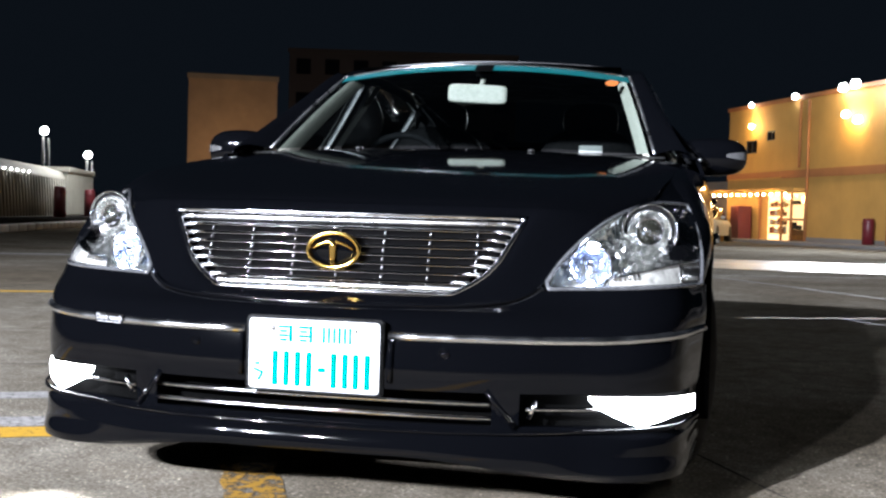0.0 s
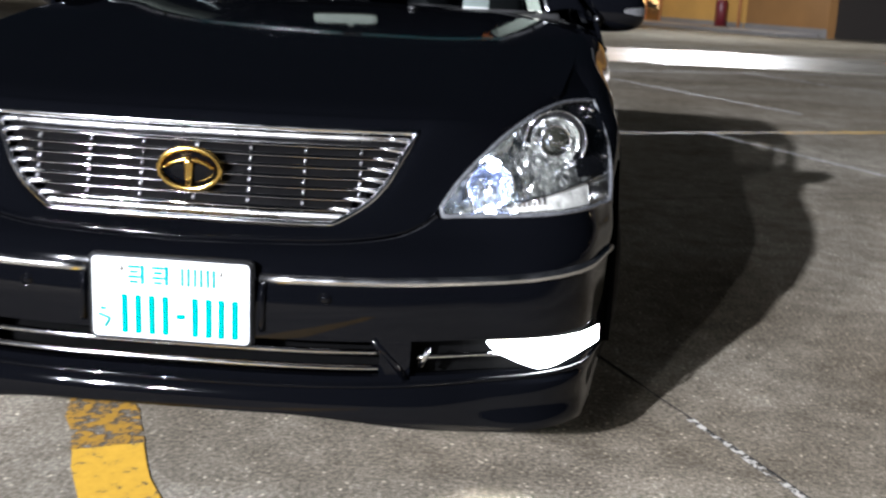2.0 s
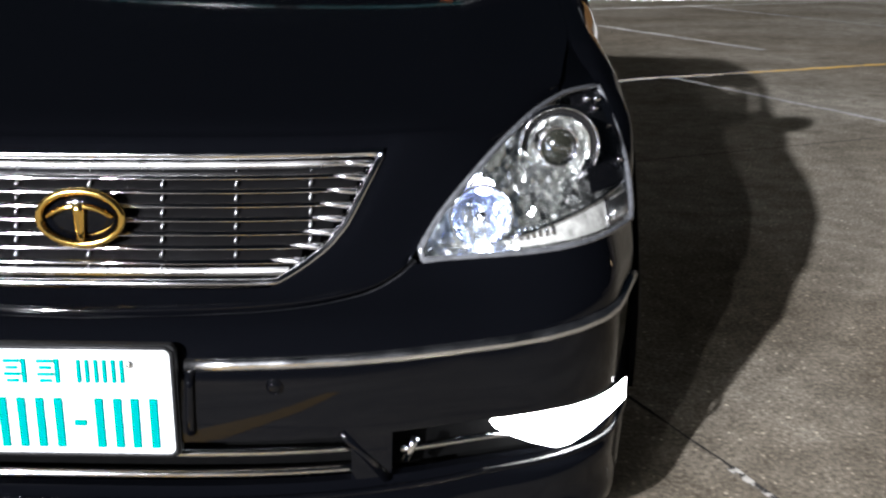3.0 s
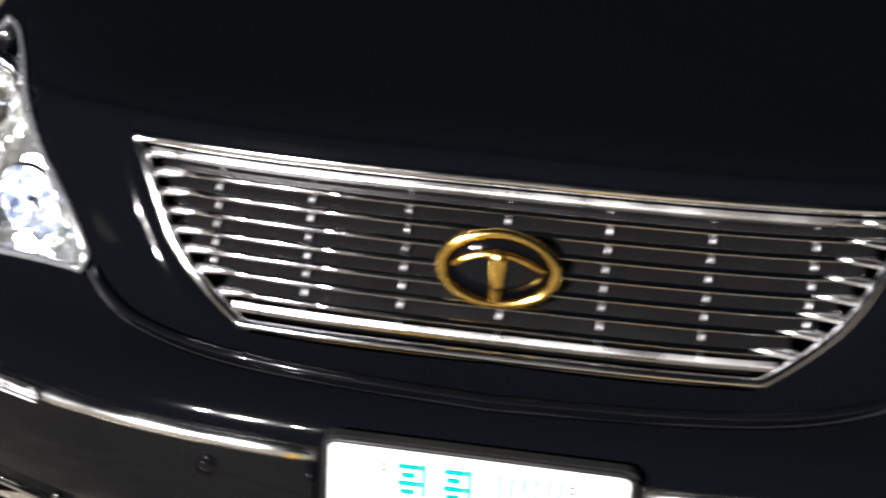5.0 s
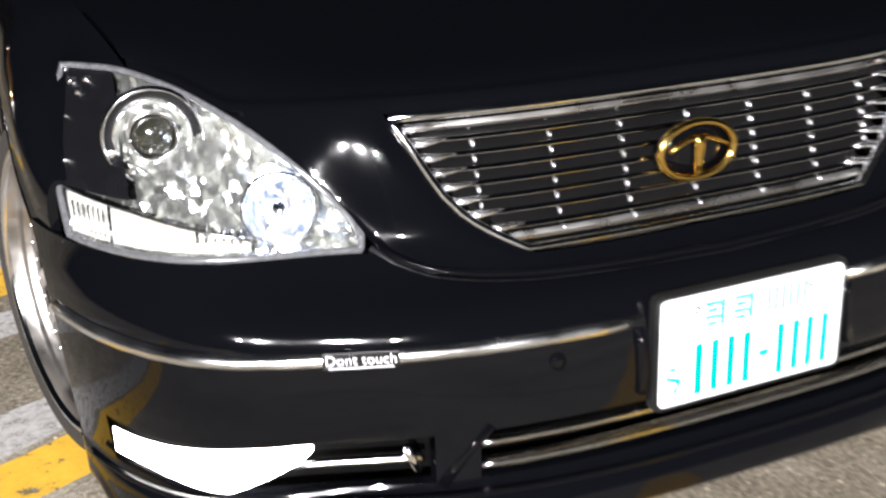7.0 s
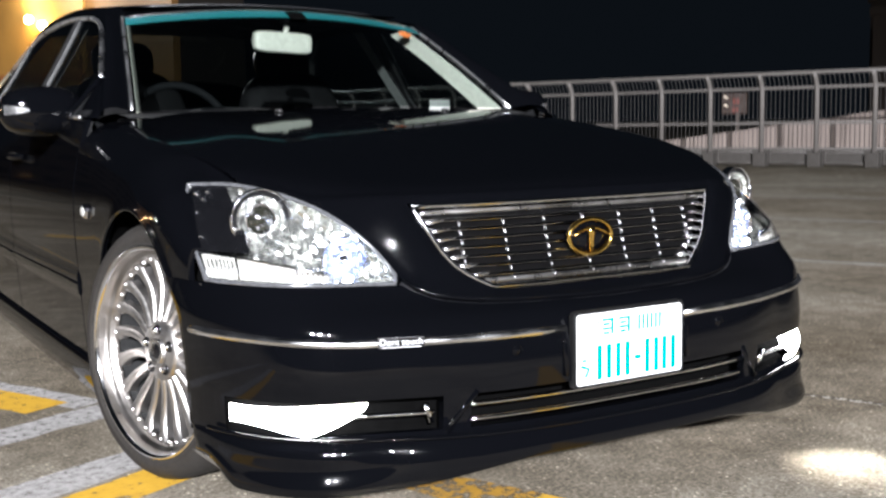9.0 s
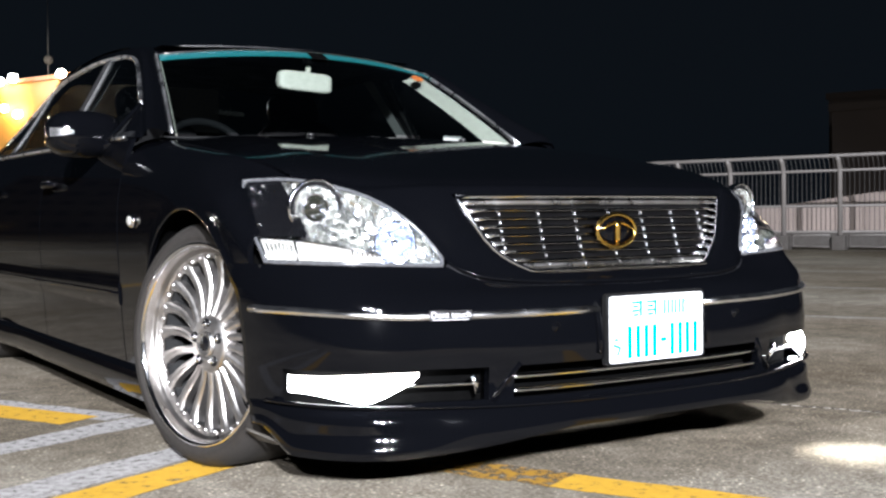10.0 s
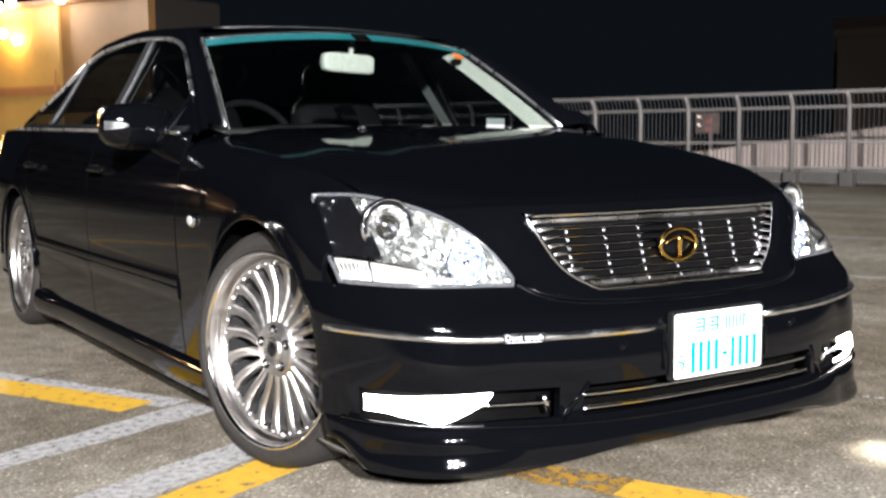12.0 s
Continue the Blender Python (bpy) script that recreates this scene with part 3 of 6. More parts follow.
    part("pole", tube([(0, 0, 0), (0, 0, 1.6), (0.02, 0, 3.0)], [0.03, 0.022, 0.012], 8, up=(1, 0, 0)), PLASTIC, m)
    part("globe", blob((0.15, 0.15, 0.16), (0, 0, 0.85), 2.0, 20, 12), FOOT, m, "unlit pale globe")
    v = thing("vending_cabinet", "dark red cabinet standing beside the shop door", "cabinet", at=on_wall(2.15, 0.45, 0.12), turn=math.degrees(math.atan2(WALLD.y, WALLD.x)))
    box_part("body", (0.75, 0.6, 1.35), (0, 0, 0.675), RED, v, 0.03)
    box_part("front_panel", (0.6, 0.03, 1.0), (0, 0.31, 0.75), PLASTIC, v, 0.01)
    k = thing("planter_box", "low ochre box on the pavement before the door", "planter", at=on_wall(2.6, 2.2, 0.0), turn=math.degrees(math.atan2(WALLD.y, WALLD.x)))
    box_part("body", (2.4, 0.35, 0.28), (0, 0, 0.14), OCHRE, k, 0.03)
    box_part("soil", (2.2, 0.2, 0.02), (0, 0, 0.285), TAR, k)


def build_bollard(at, h=0.97):
    r = thing("bollard", "dark red enamelled steel bollard", "bollard", "red bollards", at=at)
    part("post", lathe([(0.0, 0), (0.2, 0), (0.2, h * 0.82), (0.19, h * 0.86), (0.19, h * 0.96), (0.15, h), (0.0, h)], 20, "z"), RED, r)
    part("collar", lathe([(0.205, h * 0.80), (0.215, h * 0.81), (0.215, h * 0.845), (0.205, h * 0.855)], 20, "z"), RED, r)


# ---- fence ----
FENCE0, FENCED = Vector((14.92, 10.898, 0)), Vector((-0.362, 0.932, 0))


def build_fence():
    root = thing("fence", "white steel railing with bent-in tops on concrete feet", "fence")
    root.matrix_world = Matrix(((FENCED.x, -FENCED.y, 0, FENCE0.x), (FENCED.y, FENCED.x, 0, FENCE0.y), (0, 0, 1, 0), (0, 0, 0, 1)))
    step = 1.028
    lo, hi = -7, 15
    base = None
    for i in range(lo, hi + 1):
        s = i * step
        prof = [(s, 0, 0.20), (s, 0, 1.40), (s, 0.03, 1.50), (s, 0.09, 1.61), (s, 0.17, 1.70)]
        if base is None:
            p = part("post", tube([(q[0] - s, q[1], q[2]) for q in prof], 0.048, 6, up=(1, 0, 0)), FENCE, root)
            f = part("foot", block((0.24, 0.28, 0.26), (0, 0, 0.13), 0.02), FOOT, root, "grey concrete foot", smooth=False)
            base = (p.data, f.data)
        else:
            for nm, d in zip(("post", "foot"), base):
                o = new(nm, d)
                o.parent = root
                p = o
                if nm == "foot":
                    tagged(o, "grey concrete foot")
                o.location = (s, 0, 0)
            continue
        p.location = f.location = (s, 0, 0)
    a, b = lo * step, hi * step
    for n, z, r in ((0.17, 1.70, 0.034), (0.02, 1.44, 0.028), (0, 0.80, 0.028), (0, 0.33, 0.026)):
        part("rail", tube([(a, n, z), ((a + b) / 2, n, z), (b, n, z)], r, 6), FENCE, root)
    for i in range(lo, hi):
        s = i * step
        part("kick_panel", block((step - 0.03, 0.02, 0.27), (s + step / 2, -0.02, 0.175), 0.004), FOOT, root)
        part("kick_frame", tube([(s + 0.18, 0.02, 0.06), (s + step - 0.18, 0.02, 0.06), (s + step - 0.18, 0.02, 0.27), (s + 0.18, 0.02, 0.27)], 0.018, 4, closed=True, up=(0, 1, 0)), FENCE, root)
    bar = None
    for i in range(lo, hi):
        for k in range(1, 12):
            s = i * step + k * step / 12
            pts = [(0, 0, 0.34), (0, 0, 0.8), (0, 0.0, 1.42), (0, 0.07, 1.57), (0, 0.16, 1.69)]
            if bar is None:
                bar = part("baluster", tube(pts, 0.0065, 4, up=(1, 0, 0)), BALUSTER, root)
                bar.location = (s, 0, 0)
            else:
                o = new("baluster", bar.data)
                o.parent = root
                o.location = (s, 0, 0)
    # ramp parapet behind
    o = mesh_object("wall_ramp", moved(grid(lambda u, v: (u, -3.0, v * (0.35 + min(2.0, max(0.0, 6 - u) * 0.125))), steps(-9, 15, 24), [0, 1]), root.matrix_world), PALEWALL, smooth=False)
    bmesh_thicken(o, 0.2)
    structure(o, "pale sloping parapet of a ramp beyond the railing", "wall")


def bmesh_thicken(ob, depth):
    bm = bmesh.new()
    bm.from_mesh(ob.data)
    bm.normal_update()
    bm.faces.ensure_lookup_table()
    n = bm.faces[0].normal.copy()
    made = bmesh.ops.extrude_face_region(bm, geom=list(bm.faces))["geom"]
    for v in made:
        if isinstance(v, bmesh.types.BMVert):
            v.co = v.co - n * depth
    bmesh.ops.recalc_face_normals(bm, faces=bm.faces)
    bm.to_mesh(ob.data)
    bm.free()


# ---- far left: shed, stands, kerbs, distant blocks ----
def build_left_side():
    a, b = Vector((-19.3, 26.7, 0)), Vector((-24.9, 41.8, 0))
    d = (b - a).normalized()
    nrm = Vector((d.y, -d.x, 0))
    L = (b - a).length
    fm = Matrix(((d.x, nrm.x, 0, a.x), (d.y, nrm.y, 0, a.y), (0, 0, 1, 0), (0, 0, 0, 1)))
    shed = thing("storage_shed", "long low cream shed with ribbed sheet walls", "shed")
    shed.matrix_world = fm
    prof = [(0.0, 0.30), (-0.02, 1.75), (-0.15, 2.0), (-0.8, 2.2), (-1.8, 2.25), (-2.8, 2.0), (-3.0, 0.3)]
    part("roof_sheet", grid(lambda u, v: (u, prof[v][0], prof[v][1]), steps(-14, 10.5, 12), list(range(1, len(prof))), flip=True), CREAM, shed)
    part("wall", grid(lambda u, v: (u, -0.03 if v < 2 else -0.03, (0.3, 1.0, 1.76)[v]), steps(-14, 10.5, 12), [0, 1, 2]), CREAM, shed)
    rib = None
    for i in range(58):
        s = -13.8 + i * 0.42
        if rib is None:
            rib = part("rib", tube([(0.38, 0.0, 0.32), (0.22, 0.0, 1.0), (0.0, 0, 1.72)], 0.035, 4, up=(0, 1, 0)), CREAM, shed)
            rib.location = (s, 0, 0)
        else:
            o = new("rib", rib.data)
            o.parent = shed
            o.location = (s, 0, 0)
    for i in range(5):
        part("small_lamp", blob((0.024, 0.024, 0.024), (1.0 + i * 0.8, 0.05, 1.80), 2, 8, 6), COOLGLOW, shed)
    unit = thing("storage_container", "cream steel container with ribbed sides", "container")
    unit.matrix_world = fm
    part("body", block((5.4, 2.6, 1.75), (13.6, -1.3, 1.17), 0.04), CREAM, unit, smooth=False)
    part("top_frame", block((5.6, 2.8, 0.2), (13.6, -1.3, 2.12), 0.04), CREAM, unit, smooth=False)
    for i in range(13):
        part("rib", block((0.12, 0.06, 1.6), (11.1 + i * 0.42, 0.03, 1.15), 0.015), CREAM, unit, smooth=False)
    structure(mesh_object("ground_island", moved(block((32, 5.4, 0.3), (2, -1.2, 0.15), 0.05), fm), TAR, smooth=False), "dark raised bed under the shed", "ground")
    for i in range(26):
        k = thing("kerb_stone", "pale concrete kerb stone along the dark bed", "kerb", "kerb stones", at=fm @ Vector((-10 + i * 0.95, 1.75, 0)), turn=math.degrees(math.atan2(d.y, d.x)))
        part("stone", block((0.86, 0.22, 0.2), (0, 0, 0.1), 0.04), KERB, k)
    for i, s in enumerate((5.0, 10.6)):
        build_bollard(fm @ Vector((s, 0.9, 0.3)), 1.05)
    for at, h in (((-25.2, 38.5, 0.3), 3.55), ((-25.6, 42.6, 0.3), 2.8)):
        p = thing("flood_lamp_stand", "steel stand with one glaring flood lamp", "lamp", "flood lamps behind the shed", at=at)
        part("pole", tube([(0, 0, 0), (0, 0, h - 0.3)], 0.06, 8, up=(1, 0, 0)), PLASTIC, p)
        part("pole", tube([(0.25, 0, 0), (0.25, 0, h - 0.4)], 0.05, 8, up=(1, 0, 0)), PLASTIC, p)
        part("head", blob((0.16, 0.14, 0.15), (0.1, -0.1, h - 0.1), 2.4, 16, 10), COOLGLOW, p, "glaring lamp head")
    # far blocks
    def far_block(name, at, size, turn, material, label, storeys, bays):
        r = thing(name, label, "building", at=at, turn=turn)
        part("wall", block(size, (0, 0, size[2] / 2)), material, r, smooth=False)
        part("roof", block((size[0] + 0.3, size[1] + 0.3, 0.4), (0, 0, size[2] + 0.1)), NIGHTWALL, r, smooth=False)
        for i in range(storeys):
            for j in range(bays):
                w = part("window", block((size[0] / bays * 0.5, 0.1, size[2] / storeys * 0.45), (-size[0] / 2 + size[0] / bays * (j + 0.5), -size[1] / 2 - 0.02, size[2] / storeys * (i + 0.55))), NIGHTGLASS, r, smooth=False)
    r = thing("tower_block", "plain tan rendered block lit by street light", "building", at=(-32.6, 74.9, 0), turn=23)
    part("wall", block((6.2, 8, 10.0), (0, 0, 5.0)), TAN, r, smooth=False)
    part("roof", block((6.4, 8.2, 0.35), (0, 0, 10.15)), DULL, r, smooth=False)
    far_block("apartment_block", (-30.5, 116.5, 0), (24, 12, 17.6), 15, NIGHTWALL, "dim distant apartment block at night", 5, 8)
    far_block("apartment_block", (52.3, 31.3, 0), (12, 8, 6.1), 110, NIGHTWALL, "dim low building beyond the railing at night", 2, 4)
    # added strip: makes the bright sheen on the ground before the shop
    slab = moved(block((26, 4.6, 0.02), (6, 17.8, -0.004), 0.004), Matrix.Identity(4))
    structure(mesh_object("pavement", slab, SHEENSTRIP, smooth=False), "smoother strip of ground added for the sheen across the car park", "pavement")
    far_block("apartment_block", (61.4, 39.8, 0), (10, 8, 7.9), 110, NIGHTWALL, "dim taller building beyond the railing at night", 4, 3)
    lamp("street_light", "POINT", (38.0, 26.0, 5.0), 90, (1.0, 0.70, 0.42), 0.3)
    lamp("street_light", "POINT", (-36.0, 98.0, 8.0), 260, (1.0, 0.72, 0.55), 0.3)
    # street light on the tan block
    lamp("street_light", "POINT", (-28.5, 66.5, 3.0), 900, (1.0, 0.62, 0.28), 0.3)


# ---- parked vehicle behind, seen past the car's wing ----
def build_far_car(at, turn, material, label):
    r = thing("parked_car", label, "car", "far parked cars", at=at, turn=turn)
    w = smooth_curve([(0, 0.55), (0.15, 0.8), (0.6, 0.85), (3.6, 0.85), (4.2, 0.7)])
    top = smooth_curve([(0, 0.62), (0.3, 0.72), (1.1, 0.92), (1.8, 1.36), (2.9, 1.40), (3.7, 1.0), (4.2, 0.9)])
    part("body", grid(lambda u, v: (w(u) * math.copysign(abs(math.sin(v)) ** 0.6, math.sin(v)), u, 0.25 + (min(top(u), 0.92) - 0.25) * max(0.0, math.cos(v)) ** 0.4), steps(0, 4.2, 20), steps(-math.pi / 2, math.pi / 2, 16)), material, r)
    part("cabin", grid(lambda u, v: (0.66 * math.copysign(abs(math.sin(v)) ** 0.7, math.sin(v)), u, 0.85 + max(0, top(u) - 0.86) * max(0.0, math.cos(v)) ** 0.5), steps(1.0, 3.8, 14), steps(-math.pi / 2, math.pi / 2, 14)), SIDEGLASS, r)
    for sx in (-1, 1):
        for y in (0.8, 3.4):
            part("wheel", moved(lathe([(0.0, -0.1), (0.3, -0.1), (0.32, -0.06), (0.32, 0.06), (0.3, 0.1), (0, 0.1)], 20, "x"), Matrix.Translation((sx * 0.75, y, 0.32))), RUBBER, r)
        part("headlight", blob((0.14, 0.08, 0.06), (sx * 0.58, 0.08, 0.62), 2.4, 12, 8), FACET, r)
        part("mirror", blob((0.09, 0.06, 0.06), (sx * 0.92, 1.35, 0.95), 2.4, 10, 8), material, r)


# ---- signal post on the ramp beyond the railing ----
def build_signal():
    r = thing("signal_post", "dim brown ramp signal with two lit lamps and red panels", "signal post", at=(20.35, 19.70, 0), turn=-45)
    part("post", block((0.10, 0.10, 1.1), (0.2, 0.06, 0.55), 0.01), NIGHTWALL, r)
    part("signal_box", block((0.66, 0.12, 0.56), (0.12, 0.08, 1.30), 0.02), BROWNBOX, r)
    part("red_panel", block((0.17, 0.02, 0.15), (0.16, 0.01, 1.36), 0.005), REDPANEL, r, "dim red panel")
    part("red_panel", block((0.17, 0.02, 0.13), (0.14, 0.01, 1.13), 0.005), REDPANEL, r, "dim red panel")
    for z in (1.47, 1.25):
        part("signal_lamp", moved(block((0.13, 0.03, 0.035), (0, 0, 0), 0.01), Matrix.Translation((-0.10, 0.0, z)) @ pose(0, 0, 0, 0, 22, 0)), SIGNALGLOW, r, "small lit lamp")


# ---- flood light mast behind the camera ----
def build_mast():
    r = thing("flood_light_mast", "tall steel mast with two flood lamps", "lamp", at=(FLOOD.x + 1.5, FLOOD.y - 1.2, 0))
    part("pole", tube([(0, 0, 0), (0, 0, FLOOD.z + 0.6)], [0.12, 0.07], 10, up=(1, 0, 0)), SATIN, r)
    part("cross_arm", tube([(-4.0, 1.9, FLOOD.z + 0.45), (1.4, -0.9, FLOOD.z + 0.45)], 0.05, 8), SATIN, r)
    for dx, dy, w in ((-2.3, 1.15, 0.6), (0.1, -0.05, 1.0), (2.6, -1.3, 0.5)):
        c = Vector((-1.5 + dx - 0.06, 1.2 + dy - 0.35, FLOOD.z + 0.15))
        part("lamp_head", moved(block((0.8 * w, 0.8 * w, 0.16), (0, 0, 0), 0.03), look(c, (9, 23, 0))), COOLGLOW, r, "glaring flood lamp head")


build_ground()
build_markings()
build_shop()
build_fence()
build_left_side()
build_far_car((-26.2, 46.2, 0), 60, CREAM, "pale parked car half hidden behind")
build_far_car((0.95, 39.5, 0), -12, CREAM, "pale parked car by the shop front")
build_signal()
build_mast()

# ---- the car: surfaces ----
CAR = thing("sedan_car", "lowered glossy black luxury sedan with lit fog lamps", "car")
HALF, NOSE = 0.905, 0.62
base_in = smooth_curve([(0.13, -0.026), (0.140, -0.030), (0.155, -0.0295), (0.185, -0.026), (0.205, -0.0205), (0.222, -0.0115), (0.236, 0.002), (0.25, 0.006), (0.34, -0.006), (0.445, 0.010), (0.475, 0.027), (0.51, 0.085), (0.56, 0.125), (0.62, 0.142), (0.71, 0.172), (0.76, 0.22), (0.82, 0.32)])
base_out = smooth_curve([(0.13, -0.034), (0.142, -0.0400), (0.147, -0.0390), (0.161, -0.0322), (0.176, -0.0250), (0.182, -0.0240), (0.2135, -0.0236), (0.2160, -0.0216), (0.223, -0.0145), (0.236, -0.0115), (0.25, -0.012), (0.34, -0.025), (0.45, -0.008), (0.50, 0.0), (0.557, 0.015), (0.65, 0.12), (0.75, 0.31), (0.82, 0.42)])
width_z = smooth_curve([(0.10, 0.94), (0.2, 0.972), (0.32, 0.985), (0.45, 0.992), (0.6, 1.0), (0.68, 0.999), (0.78, 0.985), (0.86, 0.962), (0.95, 0.925)])
width_y = smooth_curve([(0.3, 1.0), (0.9, 1.0), (2.3, 1.005), (3.6, 1.0), (4.2, 0.975), (4.6, 0.92), (4.85, 0.84), (4.97, 0.70)])


def plan(x):
    return 0.012 + NOSE * (1 - math.sqrt(max(0.0, 1 - min(abs(x) / HALF, 0.9999) ** 3)))


def front(x, z):
    """How far back the nose lies at x, z."""
    w = ss((abs(x) - 0.5) / 0.32)
    square = (0.054 + 0.016 * ss((0.26 - z) / 0.06)) * ss((abs(x) - 0.57) / 0.27) * (1 - ss((z - 0.47) / 0.08))
    return plan(x) + (1 - w) * base_in(z) + w * base_out(z) - square


def flank(y, z):
    k = (1 - ((0.632 - max(y, 0.2)) / 0.62) ** 2) ** (1 / 3) if y < 0.632 else 1.0
    return HALF * k * width_y(y) * width_z(z)


def tuck(x, y=0.0):
    """One front corner sits slightly inboard."""
    return x - 0.022 * ss((x - 0.80) / 0.08) * (1 - ss((y - 0.95) / 0.45)) if x > 0 else x


lens_top = smooth_curve([(0.500, 0.556), (0.53, 0.604), (0.58, 0.661), (0.64, 0.712), (0.70, 0.743), (0.76, 0.756), (0.825, 0.754)])
nose_cut = smooth_curve([(0.0, 0.492), (0.26, 0.497), (0.34, 0.501), (0.42, 0.511), (0.468, 0.529), (0.50, 0.556)])


def lens_low(x):
    return 0.543 + (x - 0.505) * 0.04


def hood_low(x):
    x = abs(x)
    return nose_cut(x) if x < 0.50 else lens_top(x) + 0.006


def hood_z(x, y):
    return 0.948 - 0.192 * (max(0.0, 1.5 - y) / 1.25) ** 1.45 - 0.032 * (x / 0.75) ** 2


hood_edge = smooth_curve([(0.2, 0.70), (0.5, 0.735), (0.9, 0.775), (1.3, 0.765), (1.6, 0.735)])
rail_x = smooth_curve([(1.40, 0.815), (1.75, 0.705), (2.05, 0.632), (2.5, 0.605), (3.0, 0.60), (3.4, 0.61), (3.8, 0.665), (4.2, 0.755)])
rail_z = smooth_curve([(1.40, 0.925), (1.75, 1.125), (2.05, 1.282), (2.3, 1.318), (2.7, 1.338), (3.1, 1.328), (3.4, 1.280), (3.8, 1.145), (4.2, 0.985)])
belt_z = smooth_curve([(1.40, 0.915), (2.0, 0.925), (3.0, 0.945), (4.2, 0.965)])
WHEEL_F, WHEEL_R, WHEEL_Z = 0.821, 3.746, 0.327
GRILLE_LO, GRILLE_HI = 0.519, 0.712


def grille_half(z):
    s = min(max((z - GRILLE_LO) / 0.10, 0.0), 1.0)
    return 0.352 + (0.452 - 0.352) * (z - GRILLE_LO) / (GRILLE_HI - GRILLE_LO) - 0.072 * (1 - s) ** 2.5


# ---- front bumper with fog lamps and strips ----
def build_bumper():
    half = [0, 0.05, 0.10, 0.165, 0.22, 0.28, 0.33, 0.375, 0.41, 0.435, 0.47, 0.505, 0.54, 0.58, 0.62, 0.66, 0.70, 0.74, 0.775, 0.80, 0.825, 0.845, 0.86, 0.873, 0.883, 0.890, 0.8955]
    half = sorted(half + [0.5 * (a + b) for a, b in zip(half, half[1:])])
    xs = [-x for x in half[:0:-1]] + half
    low = [0.13, 0.136, 0.142, 0.147, 0.154, 0.161, 0.168, 0.176, 0.182, 0.197, 0.2135, 0.216, 0.219, 0.223, 0.233, 0.240, 0.315, 0.322, 0.36, 0.40, 0.425, 0.438, 0.452]
    drop = lambda x, z: z if z > 0.233 else 0.233 - (0.233 - z) / 0.103 * (0.233 - (0.169 - 0.050 * ss((abs(x) - 0.2) / 0.5) + 0.060 * ss((abs(x) - 0.856) / 0.036)))
    top = lambda x: (nose_cut(abs(x)) if abs(x) < 0.5 else lens_low(min(abs(x), 0.86))) - 0.005
    vs = list(range(len(low))) + [len(low) - 1 + k / 5 for k in range(1, 6)]

    def f(u, v):
        z = low[int(v)] if v <= len(low) - 1 else low[-1] + (top(u) - low[-1]) * (v - len(low) + 1)
        return (tuck(u * width_z(max(z, 0.25)) / width_z(0.44)), front(u, z), drop(u, z))

    def hole(u, v):
        z = low[int(v)] if v < len(low) - 1 else 1
        return abs(z - 0.240) < 1e-6 and (abs(u) < 0.41 or 0.47 < abs(u) < 0.86)
    b = part("front_bumper", rim(grid(f, xs, vs, hole), 0.02, (0, -1, 0)), PAINT, CAR)
    part("bumper_top_edge", tube([(x, front(x, (nose_cut(abs(x)) if abs(x) < 0.5 else 0.556)) - 0.003, nose_cut(min(abs(x), 0.5)) - 0.009) for x in steps(-0.495, 0.495, 40)], 0.0045, 8), EDGE, b)
    # black sheet standing in for the shade inside the lower intake
    part("intake_shade_sheet", grid(lambda u, v: (u, front(u, 0.29) + 0.075, v), [x for x in xs if abs(x) < 0.87], [0.225, 0.33]), DARK, b)
    part("lower_lip", tube([(tuck(x), front(x, 0.222) - 0.003, 0.224 + 0.008 * (x / 0.6) ** 2) for x in xs if abs(x) < 0.88], 0.006, 6, flat=0.8), PAINT, b)
    for z, r, dy in ((0.288, 0.008, 0.016), (0.256, 0.009, 0.008)):
        part("intake_bar", tube([(x, front(x, z) + dy, z) for x in steps(-0.415, 0.415, 24)], r, 8, flat=0.7), CHROME, b, "chrome bar across the lower intake")
    for sx in (-1, 1):
        part("intake_fin", tube([(sx * 0.392, front(0.40, 0.32) + 0.002, 0.322), (sx * 0.425, front(0.43, 0.28) + 0.002, 0.279), (sx * 0.458, front(0.45, 0.24) + 0.002, 0.236)], 0.008, 8, up=(0, 1, 0)), PAINT, b)
        # chrome waist strip
        pts = [(tuck(sx * x), front(x, 0.437) - 0.004, 0.433 + 0.016 * ss((x - 0.6) / 0.3)) for x in [0.172, 0.24, 0.32, 0.40, 0.48, 0.56, 0.64, 0.70, 0.75, 0.79, 0.82, 0.845, 0.865, 0.88, 0.889]]
        part("bumper_strip", tube(pts, 0.0095, 10, flat=1.0), STRIP, b, "chrome waist strip")
        part("plate_recess_edge", tube([(sx * 0.178, front(0.178, z) - 0.002, z) for z in (0.33, 0.36, 0.40, 0.428)], 0.007, 6, up=(0, 1, 0)), PAINT, b)
        part("parking_sensor", moved(lathe([(0.0, 0.0005), (0.0095, 0.0002), (0.0098, 0.0022), (0.0112, 0.0022), (0.0116, -0.0006), (0.0128, 0.003)], 20, "y"), Matrix.Translation((sx * 0.298, front(0.298, 0.397) - 0.003, 0.398))), PAINT, b)
        # fog lamp: lit corner lens, chrome bar
        fog_lo = lambda u: 0.302 - 0.062 * min(1.0, max(0.0, (u - 0.615) / 0.11)) ** 0.7 + 0.024 * ss((u - 0.72) / 0.12)
